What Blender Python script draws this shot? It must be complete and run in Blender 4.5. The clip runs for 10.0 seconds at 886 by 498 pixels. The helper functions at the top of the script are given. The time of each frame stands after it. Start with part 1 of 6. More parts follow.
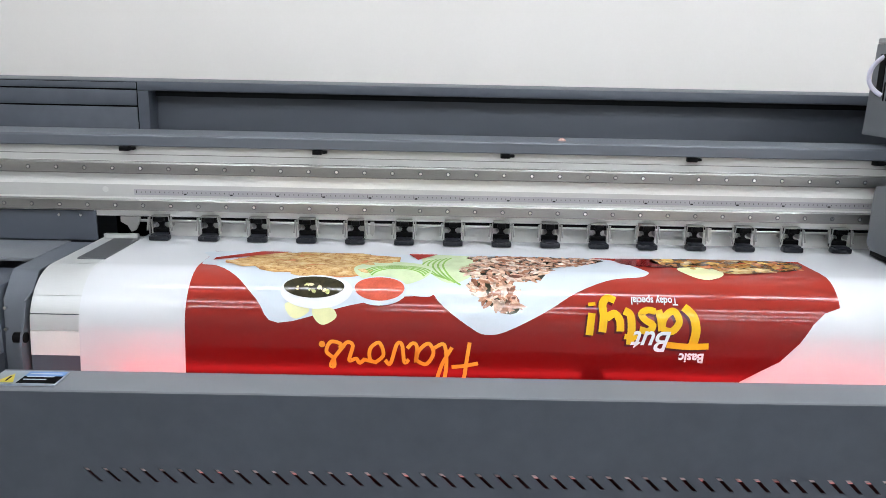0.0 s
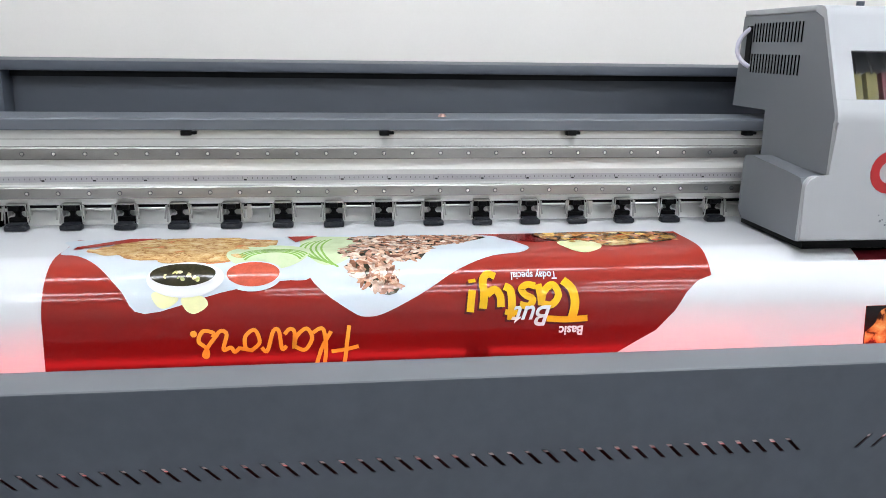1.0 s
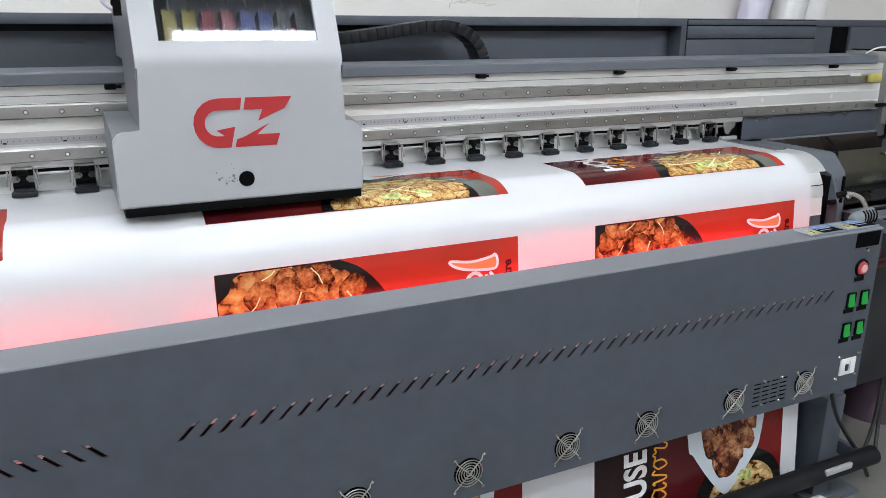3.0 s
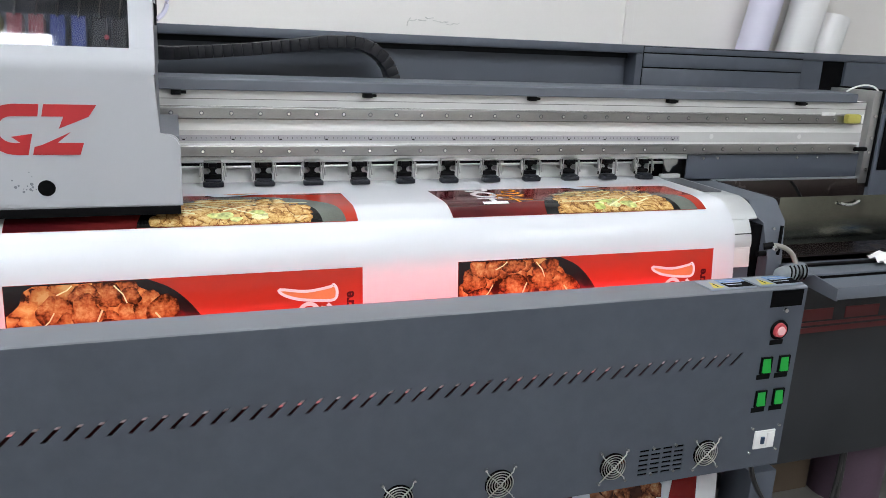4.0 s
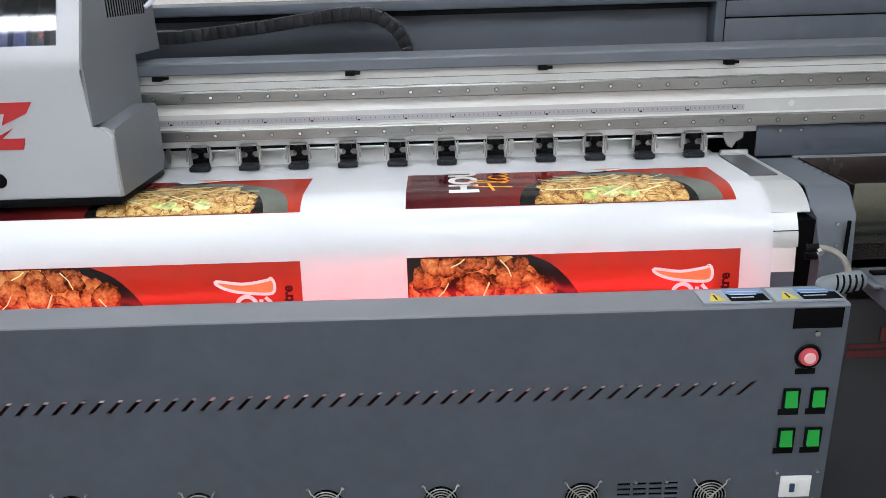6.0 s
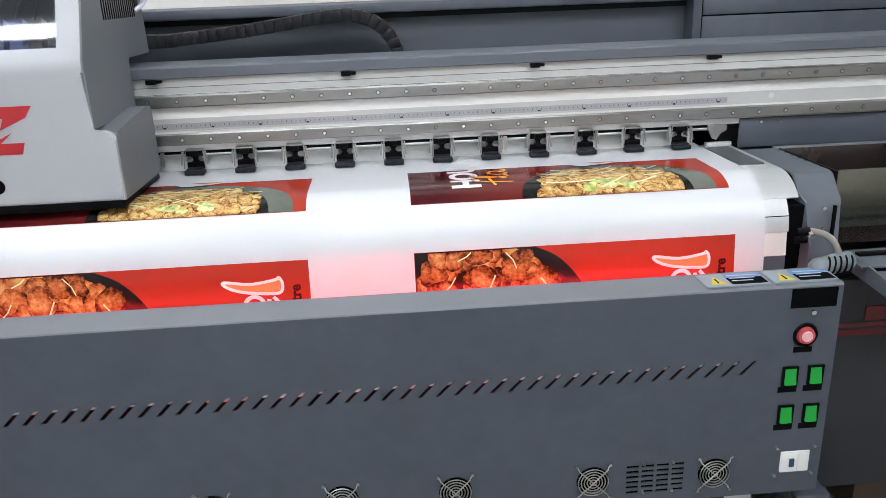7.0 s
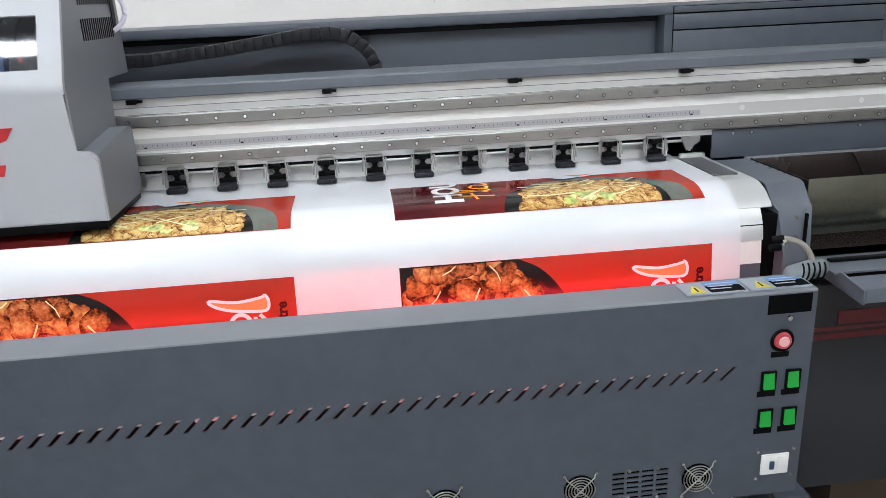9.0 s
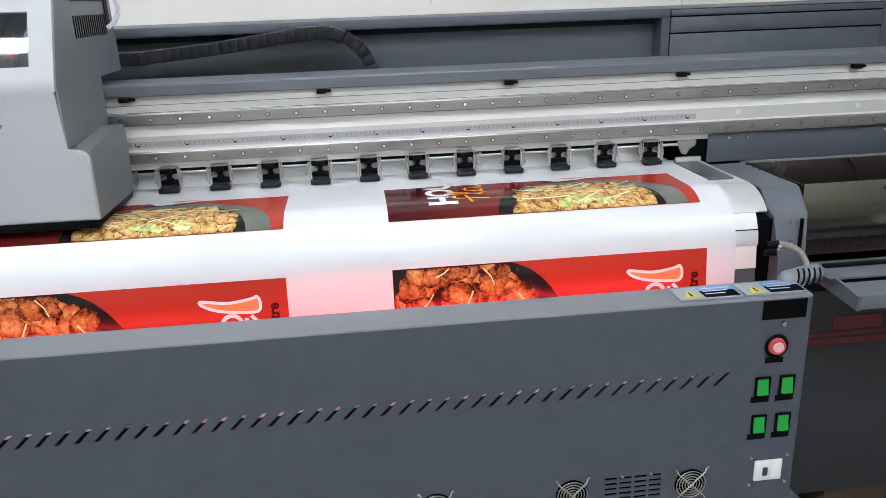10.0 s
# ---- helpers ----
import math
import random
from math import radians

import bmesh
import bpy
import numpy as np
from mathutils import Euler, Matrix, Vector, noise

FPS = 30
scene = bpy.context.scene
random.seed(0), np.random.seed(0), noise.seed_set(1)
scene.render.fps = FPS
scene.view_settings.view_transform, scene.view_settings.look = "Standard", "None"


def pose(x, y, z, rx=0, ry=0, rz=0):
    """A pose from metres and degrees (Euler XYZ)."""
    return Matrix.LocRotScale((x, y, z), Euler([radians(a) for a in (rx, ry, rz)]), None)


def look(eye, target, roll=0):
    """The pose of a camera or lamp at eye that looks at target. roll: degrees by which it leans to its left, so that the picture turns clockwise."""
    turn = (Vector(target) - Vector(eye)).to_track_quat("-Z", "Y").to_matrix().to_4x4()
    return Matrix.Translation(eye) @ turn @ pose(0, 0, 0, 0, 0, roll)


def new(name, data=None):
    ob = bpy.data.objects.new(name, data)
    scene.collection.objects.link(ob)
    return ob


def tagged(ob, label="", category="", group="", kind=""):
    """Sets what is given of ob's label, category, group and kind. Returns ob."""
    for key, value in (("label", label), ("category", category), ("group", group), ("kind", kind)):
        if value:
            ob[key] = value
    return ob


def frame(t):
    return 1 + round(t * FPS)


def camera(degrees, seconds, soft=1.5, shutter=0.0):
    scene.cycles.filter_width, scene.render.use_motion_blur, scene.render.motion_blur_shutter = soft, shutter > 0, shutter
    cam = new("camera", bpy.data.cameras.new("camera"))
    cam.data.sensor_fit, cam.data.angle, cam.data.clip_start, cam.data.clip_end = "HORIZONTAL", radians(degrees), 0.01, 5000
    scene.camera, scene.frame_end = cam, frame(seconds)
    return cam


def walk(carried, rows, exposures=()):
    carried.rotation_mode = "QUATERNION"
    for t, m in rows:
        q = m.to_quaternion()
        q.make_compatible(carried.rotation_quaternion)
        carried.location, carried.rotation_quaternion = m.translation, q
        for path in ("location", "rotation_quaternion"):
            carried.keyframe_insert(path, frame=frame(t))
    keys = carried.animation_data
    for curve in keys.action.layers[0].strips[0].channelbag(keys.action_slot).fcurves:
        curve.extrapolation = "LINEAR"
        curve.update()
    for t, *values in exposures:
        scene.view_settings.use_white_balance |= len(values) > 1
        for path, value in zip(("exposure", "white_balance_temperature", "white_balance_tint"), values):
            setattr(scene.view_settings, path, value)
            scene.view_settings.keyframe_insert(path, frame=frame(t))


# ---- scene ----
cam = camera(59.8, 10.0, soft=0.8)
PATH = [
    (0, (0.658, -1.655, 1.334), (0.673, 0.291, 0.873), 1.2),
    (0.5, (0.656, -1.646, 1.326), (0.693, 0.302, 0.876), 0.9),
    (1, (0.726, -1.628, 1.329), (0.963, 0.291, 0.818), 0.8),
    (1.2, (0.799, -1.618, 1.347), (1.178, 0.276, 0.826), 0.9),
    (1.5, (0.957, -1.649, 1.327), (1.470, 0.23, 0.866), 0.1),
    (1.7, (1.032, -1.649, 1.308), (1.6, 0.209, 0.835), -0.6),
    (2, (1.14, -1.651, 1.292), (1.874, 0.132, 0.751), -1.6),
    (2.5, (1.314, -1.636, 1.263), (2.144, 0.088, 0.676), -4.4),
    (2.7, (1.385, -1.605, 1.279), (2.282, 0.084, 0.693), -1.3),
    (3.8, (1.908, -1.699, 1.28), (2.566, 0.115, 0.75), 3.6),
    (4, (1.996, -1.699, 1.283), (2.638, 0.121, 0.752), 2.6),
    (4.5, (2.243, -1.615, 1.34), (2.779, 0.238, 0.812), 5.0),
    (5, (2.468, -1.612, 1.326), (2.761, 0.283, 0.756), 2.7),
    (5.5, (2.56, -1.631, 1.335), (2.589, 0.259, 0.682), -1.1),
    (5.7, (2.591, -1.638, 1.329), (2.585, 0.246, 0.658), -1.6),
    (6.8, (2.503, -1.648, 1.345), (2.575, 0.25, 0.716), -2.5),
    (7, (2.482, -1.666, 1.319), (2.603, 0.222, 0.671), -2.2),
    (7.5, (2.46, -1.68, 1.328), (2.648, 0.185, 0.629), -2.3),
    (8, (2.465, -1.668, 1.327), (2.637, 0.193, 0.615), -3.1),
    (8.5, (2.459, -1.675, 1.342), (2.661, 0.193, 0.655), -3.1),
    (9, (2.458, -1.679, 1.331), (2.653, 0.211, 0.708), -2.6),
    (9.5, (2.465, -1.675, 1.331), (2.659, 0.217, 0.714), -2.4),
    (10, (2.464, -1.67, 1.33), (2.669, 0.22, 0.709), -2.0),
]
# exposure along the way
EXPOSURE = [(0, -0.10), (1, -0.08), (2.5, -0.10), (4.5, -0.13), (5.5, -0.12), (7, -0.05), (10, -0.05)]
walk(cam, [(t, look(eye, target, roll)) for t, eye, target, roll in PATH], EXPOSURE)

# ---------------------------------------------------------------- light
world = bpy.data.worlds.new("room_world")
world.use_nodes = True
world.node_tree.nodes["Background"].inputs[0].default_value = (0.9, 0.95, 1.0, 1)
world.node_tree.nodes["Background"].inputs[1].default_value = 0.25
scene.world = world
LAMP = 50.0     # brightness of the ceiling tubes
HEAT = 17.0     # glow of the infrared heater tubes
HEAT_HIGH = 25.0


# ---------------------------------------------------------------- materials
def nodes_of(name):
    m = bpy.data.materials.new(name)
    m.use_nodes = True
    t = m.node_tree
    return m, t, t.nodes, t.links, t.nodes["Principled BSDF"]


def mat(name, col, rough=0.5, metal=0.0, var=0.08, scale=6.0, bump=0.0, bscale=300.0, stretch=(1, 1, 1), spec=0.5, rvar=0.08):
    m, t, n, l, b = nodes_of(name)
    tc, mp = n.new("ShaderNodeTexCoord"), n.new("ShaderNodeMapping")
    mp.inputs["Scale"].default_value = stretch
    l.new(tc.outputs["Object"], mp.inputs["Vector"])
    big, fine = n.new("ShaderNodeTexNoise"), n.new("ShaderNodeTexNoise")
    big.inputs["Scale"].default_value, big.inputs["Detail"].default_value = scale, 4
    fine.inputs["Scale"].default_value, fine.inputs["Detail"].default_value = bscale, 2
    l.new(mp.outputs[0], big.inputs["Vector"]), l.new(mp.outputs[0], fine.inputs["Vector"])
    add = n.new("ShaderNodeMath")
    add.operation = "ADD"
    half = n.new("ShaderNodeMath")
    half.operation, half.inputs[1].default_value = "MULTIPLY", 0.35
    l.new(fine.outputs[0], half.inputs[0])
    l.new(big.outputs[0], add.inputs[0]), l.new(half.outputs[0], add.inputs[1])
    ramp = n.new("ShaderNodeValToRGB")
    ramp.color_ramp.elements[0].position, ramp.color_ramp.elements[1].position = 0.35, 1.0
    ramp.color_ramp.elements[0].color = (*[c * (1 - var) for c in col], 1)
    ramp.color_ramp.elements[1].color = (*[min(1, c * (1 + var)) for c in col], 1)
    l.new(add.outputs[0], ramp.inputs[0]), l.new(ramp.outputs[0], b.inputs["Base Color"])
    rr = n.new("ShaderNodeMapRange")
    rr.inputs["To Min"].default_value, rr.inputs["To Max"].default_value = max(0.02, rough - rvar), min(1, rough + rvar)
    l.new(big.outputs[0], rr.inputs["Value"]), l.new(rr.outputs[0], b.inputs["Roughness"])
    b.inputs["Metallic"].default_value = metal
    b.inputs["Specular IOR Level"].default_value = spec
    if bump:
        bp = n.new("ShaderNodeBump")
        bp.inputs["Strength"].default_value, bp.inputs["Distance"].default_value = bump, 0.0008
        l.new(fine.outputs[0], bp.inputs["Height"]), l.new(bp.outputs[0], b.inputs["Normal"])
    return m


def glow(name, col, strength, base=(0.02, 0.02, 0.02)):
    m, t, n, l, b = nodes_of(name)
    b.inputs["Base Color"].default_value = (*base, 1)
    b.inputs["Emission Color"].default_value = (*col, 1)
    b.inputs["Emission Strength"].default_value = strength
    return m


def pieces(name, cols, rough=0.13, scale=90.0, var=0.55):
    """Printed photo of many small pieces: one tone per piece, with a grain over it."""
    m, t, n, l, b = nodes_of(name)
    geo, ramp = n.new("ShaderNodeNewGeometry"), n.new("ShaderNodeValToRGB")
    e = ramp.color_ramp.elements
    while len(e) < len(cols):
        e.new(0.5)
    for i, c in enumerate(cols):
        e[i].position, e[i].color = i / (len(cols) - 1), (*c, 1)
    l.new(geo.outputs["Random Per Island"], ramp.inputs[0])
    tc, no = n.new("ShaderNodeTexCoord"), n.new("ShaderNodeTexNoise")
    no.inputs["Scale"].default_value, no.inputs["Detail"].default_value = scale, 5
    l.new(tc.outputs["Object"], no.inputs["Vector"])
    mr = n.new("ShaderNodeMapRange")
    mr.inputs["From Min"].default_value, mr.inputs["From Max"].default_value = 0.3, 0.7
    mr.inputs["To Min"].default_value, mr.inputs["To Max"].default_value = 1 - var, 1 + var
    l.new(no.outputs[0], mr.inputs["Value"])
    mix = n.new("ShaderNodeMix")
    mix.data_type, mix.blend_type = "RGBA", "MULTIPLY"
    mix.inputs["Factor"].default_value = 1.0
    l.new(ramp.outputs[0], mix.inputs["A"]), l.new(mr.outputs[0], mix.inputs["B"])
    l.new(mix.outputs["Result"], b.inputs["Base Color"])
    b.inputs["Roughness"].default_value = rough
    return m


def food_photo(name, cols, scale, warp, rough=0.13, stretch=(1, 1, 1), grain=150.0):
    """A printed food photo of lumps: each lump golden in its middle, dark sauce between."""
    m, t, n, l, b = nodes_of(name)
    tc, mp, no = n.new("ShaderNodeTexCoord"), n.new("ShaderNodeMapping"), n.new("ShaderNodeTexNoise")
    mp.inputs["Scale"].default_value = stretch
    l.new(tc.outputs["Object"], mp.inputs["Vector"])
    no.inputs["Scale"].default_value, no.inputs["Detail"].default_value = scale * 1.6, 3
    l.new(mp.outputs[0], no.inputs["Vector"])
    off, ad = n.new("ShaderNodeVectorMath"), n.new("ShaderNodeVectorMath")
    off.operation, ad.operation = "MULTIPLY_ADD", "ADD"
    off.inputs[1].default_value, off.inputs[2].default_value = (warp, warp, warp), (-warp / 2, -warp / 2, -warp / 2)
    l.new(no.outputs["Color"], off.inputs[0])
    l.new(mp.outputs[0], ad.inputs[0]), l.new(off.outputs[0], ad.inputs[1])
    vo = n.new("ShaderNodeTexVoronoi")
    vo.inputs["Scale"].default_value = scale
    vo.distance = "MANHATTAN"
    l.new(ad.outputs[0], vo.inputs["Vector"])
    fine = n.new("ShaderNodeTexNoise")
    fine.inputs["Scale"].default_value, fine.inputs["Detail"].default_value = grain, 5
    fine.inputs["Roughness"].default_value = 0.72
    l.new(ad.outputs[0], fine.inputs["Vector"])
    k = n.new("ShaderNodeMath")
    k.operation, k.inputs[1].default_value = "MULTIPLY_ADD", 0.58
    near = n.new("ShaderNodeMath")
    near.operation, near.inputs[1].default_value = "MULTIPLY", 0.66
    l.new(vo.outputs["Distance"], near.inputs[0])
    l.new(fine.outputs[0], k.inputs[0]), l.new(near.outputs[0], k.inputs[2])
    ramp = n.new("ShaderNodeValToRGB")
    e = ramp.color_ramp.elements
    while len(e) < len(cols):
        e.new(0.5)
    for i, (p, c) in enumerate(cols):
        e[i].position, e[i].color = p, (*c, 1)
    l.new(k.outputs[0], ramp.inputs[0])
    sx, mr = n.new("ShaderNodeSeparateXYZ"), n.new("ShaderNodeMapRange")
    mr.inputs["To Min"].default_value, mr.inputs["To Max"].default_value = 0.6, 1.2
    l.new(vo.outputs["Color"], sx.inputs[0]), l.new(sx.outputs["X"], mr.inputs["Value"])
    mix = n.new("ShaderNodeMix")
    mix.data_type, mix.blend_type = "RGBA", "MULTIPLY"
    mix.inputs["Factor"].default_value = 1.0
    l.new(ramp.outputs[0], mix.inputs["A"]), l.new(mr.outputs[0], mix.inputs["B"])
    l.new(mix.outputs["Result"], b.inputs["Base Color"])
    b.inputs["Roughness"].default_value, b.inputs["Specular IOR Level"].default_value = rough, 0.32
    return m


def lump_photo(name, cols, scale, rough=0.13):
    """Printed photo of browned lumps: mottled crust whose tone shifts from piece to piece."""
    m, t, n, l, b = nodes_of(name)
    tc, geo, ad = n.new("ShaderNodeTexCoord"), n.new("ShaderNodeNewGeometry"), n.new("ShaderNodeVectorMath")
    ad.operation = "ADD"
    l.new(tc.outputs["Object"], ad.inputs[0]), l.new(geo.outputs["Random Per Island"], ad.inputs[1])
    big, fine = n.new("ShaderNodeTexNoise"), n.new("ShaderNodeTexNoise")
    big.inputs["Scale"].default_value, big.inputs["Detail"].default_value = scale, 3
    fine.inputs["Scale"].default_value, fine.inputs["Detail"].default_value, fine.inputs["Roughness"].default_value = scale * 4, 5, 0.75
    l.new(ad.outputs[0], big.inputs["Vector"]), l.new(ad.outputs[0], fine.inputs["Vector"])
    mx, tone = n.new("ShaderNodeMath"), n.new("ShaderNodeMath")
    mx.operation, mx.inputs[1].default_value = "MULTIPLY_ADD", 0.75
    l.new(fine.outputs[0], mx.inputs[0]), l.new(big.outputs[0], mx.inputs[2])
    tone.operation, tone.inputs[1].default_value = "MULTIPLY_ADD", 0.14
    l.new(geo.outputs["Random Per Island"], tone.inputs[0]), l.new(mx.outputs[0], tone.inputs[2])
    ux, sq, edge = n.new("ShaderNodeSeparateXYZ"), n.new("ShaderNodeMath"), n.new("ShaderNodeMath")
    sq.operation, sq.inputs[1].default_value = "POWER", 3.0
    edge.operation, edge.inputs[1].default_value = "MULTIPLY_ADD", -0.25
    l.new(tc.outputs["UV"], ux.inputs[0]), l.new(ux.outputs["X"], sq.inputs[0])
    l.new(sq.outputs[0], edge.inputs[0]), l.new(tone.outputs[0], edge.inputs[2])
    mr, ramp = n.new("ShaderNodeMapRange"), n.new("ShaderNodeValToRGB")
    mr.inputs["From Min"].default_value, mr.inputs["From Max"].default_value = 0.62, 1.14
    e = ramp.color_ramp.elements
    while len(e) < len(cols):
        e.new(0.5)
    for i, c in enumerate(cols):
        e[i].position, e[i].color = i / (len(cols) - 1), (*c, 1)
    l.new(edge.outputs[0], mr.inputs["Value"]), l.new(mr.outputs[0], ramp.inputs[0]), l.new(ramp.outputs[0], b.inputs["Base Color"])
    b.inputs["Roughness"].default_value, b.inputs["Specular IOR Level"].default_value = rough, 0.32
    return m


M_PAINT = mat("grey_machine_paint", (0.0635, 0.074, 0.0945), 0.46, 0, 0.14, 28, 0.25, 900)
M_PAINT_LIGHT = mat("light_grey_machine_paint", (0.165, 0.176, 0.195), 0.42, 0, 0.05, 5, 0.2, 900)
M_PAINT_DARK = mat("blue_grey_sheet_paint", (0.076, 0.088, 0.112), 0.5, 0, 0.08, 5, 0.2, 900)
M_BLACK = mat("black_plastic", (0.004, 0.004, 0.0045), 0.42, 0, 0.2, 20, 0.2, 400, spec=0.06)
M_FOOT = mat("dark_blue_grey_rubber", (0.010, 0.0115, 0.016), 0.38, 0, 0.2, 30, 0.3, 500, spec=0.3)
M_RUBBER = mat("black_rubber", (0.013, 0.014, 0.016), 0.55, 0, 0.2, 30, 0.3, 500, spec=0.15)
# near-black that paints unlit depth into gaps; also used on black plates
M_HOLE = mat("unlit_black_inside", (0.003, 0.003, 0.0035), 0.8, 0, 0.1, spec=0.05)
# dark red tint stands for heater glow on the baffle
M_BAFFLE = mat("glow_tinted_baffle", (0.022, 0.010, 0.010), 0.7, 0, 0.3, 30, spec=0.1)
M_STEEL = mat("brushed_steel", (0.52, 0.52, 0.50), 0.30, 1, 0.12, 3, 0.15, 250, (0.15, 4, 4))
M_REFLECT = mat("pale_added_reflector", (0.70, 0.66, 0.64), 0.32, 0.7, 0.1, 12)
# pinkish so the slot tips look lit
M_STRIP = mat("slot_highlight_pink", (0.62, 0.47, 0.47), 0.45, 0.2, 0.25, 25)
M_JOINT = mat("grey_extrusion_groove", (0.17, 0.165, 0.16), 0.6, 0.2, 0.1, 20)
M_RAIL = mat("ground_rail_steel", (0.37, 0.37, 0.36), 0.34, 1, 0.25, 4, 0.0, 200, (0.5, 6, 6), rvar=0.07)
M_ALU = mat("satin_aluminium", (0.60, 0.61, 0.61), 0.42, 0.45, 0.08, 3, 0.1, 300, (0.15, 3, 3))
M_BEAM = mat("pale_anodised_beam", (0.86, 0.86, 0.835), 0.42, 0.0, 0.05, 4, 0.1, 400, (0.3, 2, 2))
M_SATIN = mat("satin_grey_extrusion", (0.60, 0.60, 0.585), 0.42, 0.15, 0.06, 4, 0.1, 300, (0.3, 2, 2))
M_PLATE = mat("warm_grey_plate", (0.73, 0.73, 0.71), 0.45, 0.0, 0.06, 4, 0.1, 300)
M_SCREW = mat("bright_screw_steel", (0.72, 0.72, 0.71), 0.22, 1.0, 0.1, 40)
M_SLOT_GLOW = glow("dim_slot_glow", (1.0, 0.24, 0.25), 0.55, (0.5, 0.42, 0.42))
M_DARKMETAL = mat("dark_steel_strip", (0.16, 0.165, 0.175), 0.35, 0.6, 0.1, 8, 0.1, 300)
M_WHITE = mat("white_shell_paint", (0.40, 0.41, 0.43), 0.38, 0, 0.03, 3, 0.1, 700)
M_VINYL = mat("white_glossy_vinyl", (0.655, 0.665, 0.69), 0.11, 0, 0.012, 2.5, 0.05, 80, rvar=0.03, spec=0.32)
M_TAPE = mat("ruler_tape", (0.44, 0.43, 0.46), 0.4, 0.2, 0.06, 30)
M_INK = mat("ruler_ink", (0.03, 0.03, 0.03), 0.5, 0, 0.1, spec=0.15)
M_WALL = mat("white_wall_paint", (0.82, 0.79, 0.758), 0.7, 0, 0.025, 1.3, 0.15, 150)
M_FLOOR = mat("grey_floor_tiles", (0.20, 0.194, 0.18), 0.35, 0, 0.2, 3, 0.1, 60)
M_CEIL = mat("ceiling_paint", (0.75, 0.75, 0.73), 0.8, 0, 0.03, 2)
# red darkened along with the shaded cabinet
M_RED_DIM = mat("shaded_red_stripe_paint", (0.10, 0.008, 0.010), 0.45, 0, 0.1, 10)
M_RED = mat("red_lettering_vinyl", (0.40, 0.018, 0.022), 0.4, 0, 0.08, 10)
M_YEL = mat("yellow_warning_print", (0.62, 0.50, 0.05), 0.4, 0, 0.05, 20)
M_COVER = mat("mid_grey_cover_paint", (0.105, 0.118, 0.14), 0.45, 0, 0.06, 8, 0.2, 900)
M_NAVY = mat("dark_lever_plastic", (0.02, 0.045, 0.10), 0.35, 0, 0.1, 20)
M_BLUE = mat("blue_label_print", (0.10, 0.23, 0.48), 0.35, 0, 0.1, 20)
M_LABEL = mat("pale_label_film", (0.26, 0.30, 0.35), 0.3, 0, 0.06, 20)
M_LTEXT = mat("label_text_bars", (0.45, 0.50, 0.58), 0.4, 0, 0.1, 50)
M_SOCKET = mat("white_socket_plastic", (0.78, 0.78, 0.76), 0.35, 0, 0.03, 10)
M_HANDLE = mat("grey_handle_plastic", (0.17, 0.19, 0.205), 0.42, 0, 0.08, 20, 0.2, 300)
M_HOSE = mat("pale_grey_hose", (0.23, 0.215, 0.19), 0.5, 0, 0.06, 20)
M_ROLL_A = mat("lilac_white_paper_roll", (0.66, 0.64, 0.76), 0.5, 0, 0.04, 4)
M_ROLL_B = mat("white_paper_roll", (0.80, 0.79, 0.78), 0.5, 0, 0.04, 4)
M_CHAIN = mat("black_chain_plastic", (0.009, 0.0095, 0.012), 0.36, 0, 0.2, 30, 0.1, 300, spec=0.25)
M_SMEAR = mat("wall_smear", (0.64, 0.62, 0.59), 0.7, 0, 0.2, 40)
M_CABLE = mat("black_cable_rubber", (0.02, 0.02, 0.02), 0.5, 0, 0.1)
M_BRACKET = mat("zinc_bracket", (0.40, 0.40, 0.39), 0.33, 0.8, 0.12, 20, 0.1, 300)
M_BIN = mat("smoked_stainless", (0.155, 0.155, 0.128), 0.20, 1, 0.25, 3, 0.05, 100)
# machine grey darkened for the shade below the tray
M_CAB = mat("shaded_cabinet_paint", (0.028, 0.030, 0.034), 0.42, 0, 0.35, 4, 0.15, 700, spec=0.3)
M_BROWN = mat("brown_cap_wall", (0.030, 0.022, 0.020), 0.25, 0.3, 0.2, 8)
M_PLUSH = mat("dark_grey_cloth", (0.018, 0.019, 0.024), 0.9, 0, 0.3, 12, 0.4, 200)
M_CARD = mat("brown_cardboard", (0.13, 0.095, 0.065), 0.8, 0, 0.12, 8)
M_MAUVE = mat("dusty_mauve_sheet", (0.085, 0.052, 0.078), 0.6, 0, 0.25, 9, 0.3, 200)
M_BOTTLE = mat("blue_bottle_plastic", (0.03, 0.11, 0.30), 0.35, 0, 0.1, 10)
M_PEACH = mat("peach_rubber", (0.55, 0.33, 0.28), 0.5, 0, 0.05, 20)
M_YTAPE = mat("yellow_end_stop", (0.46, 0.42, 0.10), 0.4, 0, 0.1, 20)
M_LAMP = glow("ceiling_tube_light", (0.885, 0.935, 1.0), LAMP)
M_HEATER = glow("infrared_heater_tube", (1.0, 0.03, 0.035), HEAT)
M_HEATER_HIGH = glow("hot_infrared_heater_tube", (1.0, 0.025, 0.04), HEAT_HIGH)
M_GREEN = glow("lit_green_rocker", (0.001, 0.42, 0.035), 0.55, (0.002, 0.055, 0.012))
M_BUTTON_CAP = glow("pale_lit_button_cap", (1.0, 0.45, 0.48), 0.30, (0.45, 0.30, 0.30))
M_BUTTON = glow("lit_red_button", (1.0, 0.08, 0.10), 0.16, (0.34, 0.06, 0.07))
M_GLASS, _t, _n, _l, _b = nodes_of("tinted_window_acrylic")
_b.inputs["Base Color"].default_value = (0.55, 0.57, 0.6, 1)
_b.inputs["Transmission Weight"].default_value, _b.inputs["Roughness"].default_value = 1.0, 0.03
_b.inputs["IOR"].default_value = 1.5
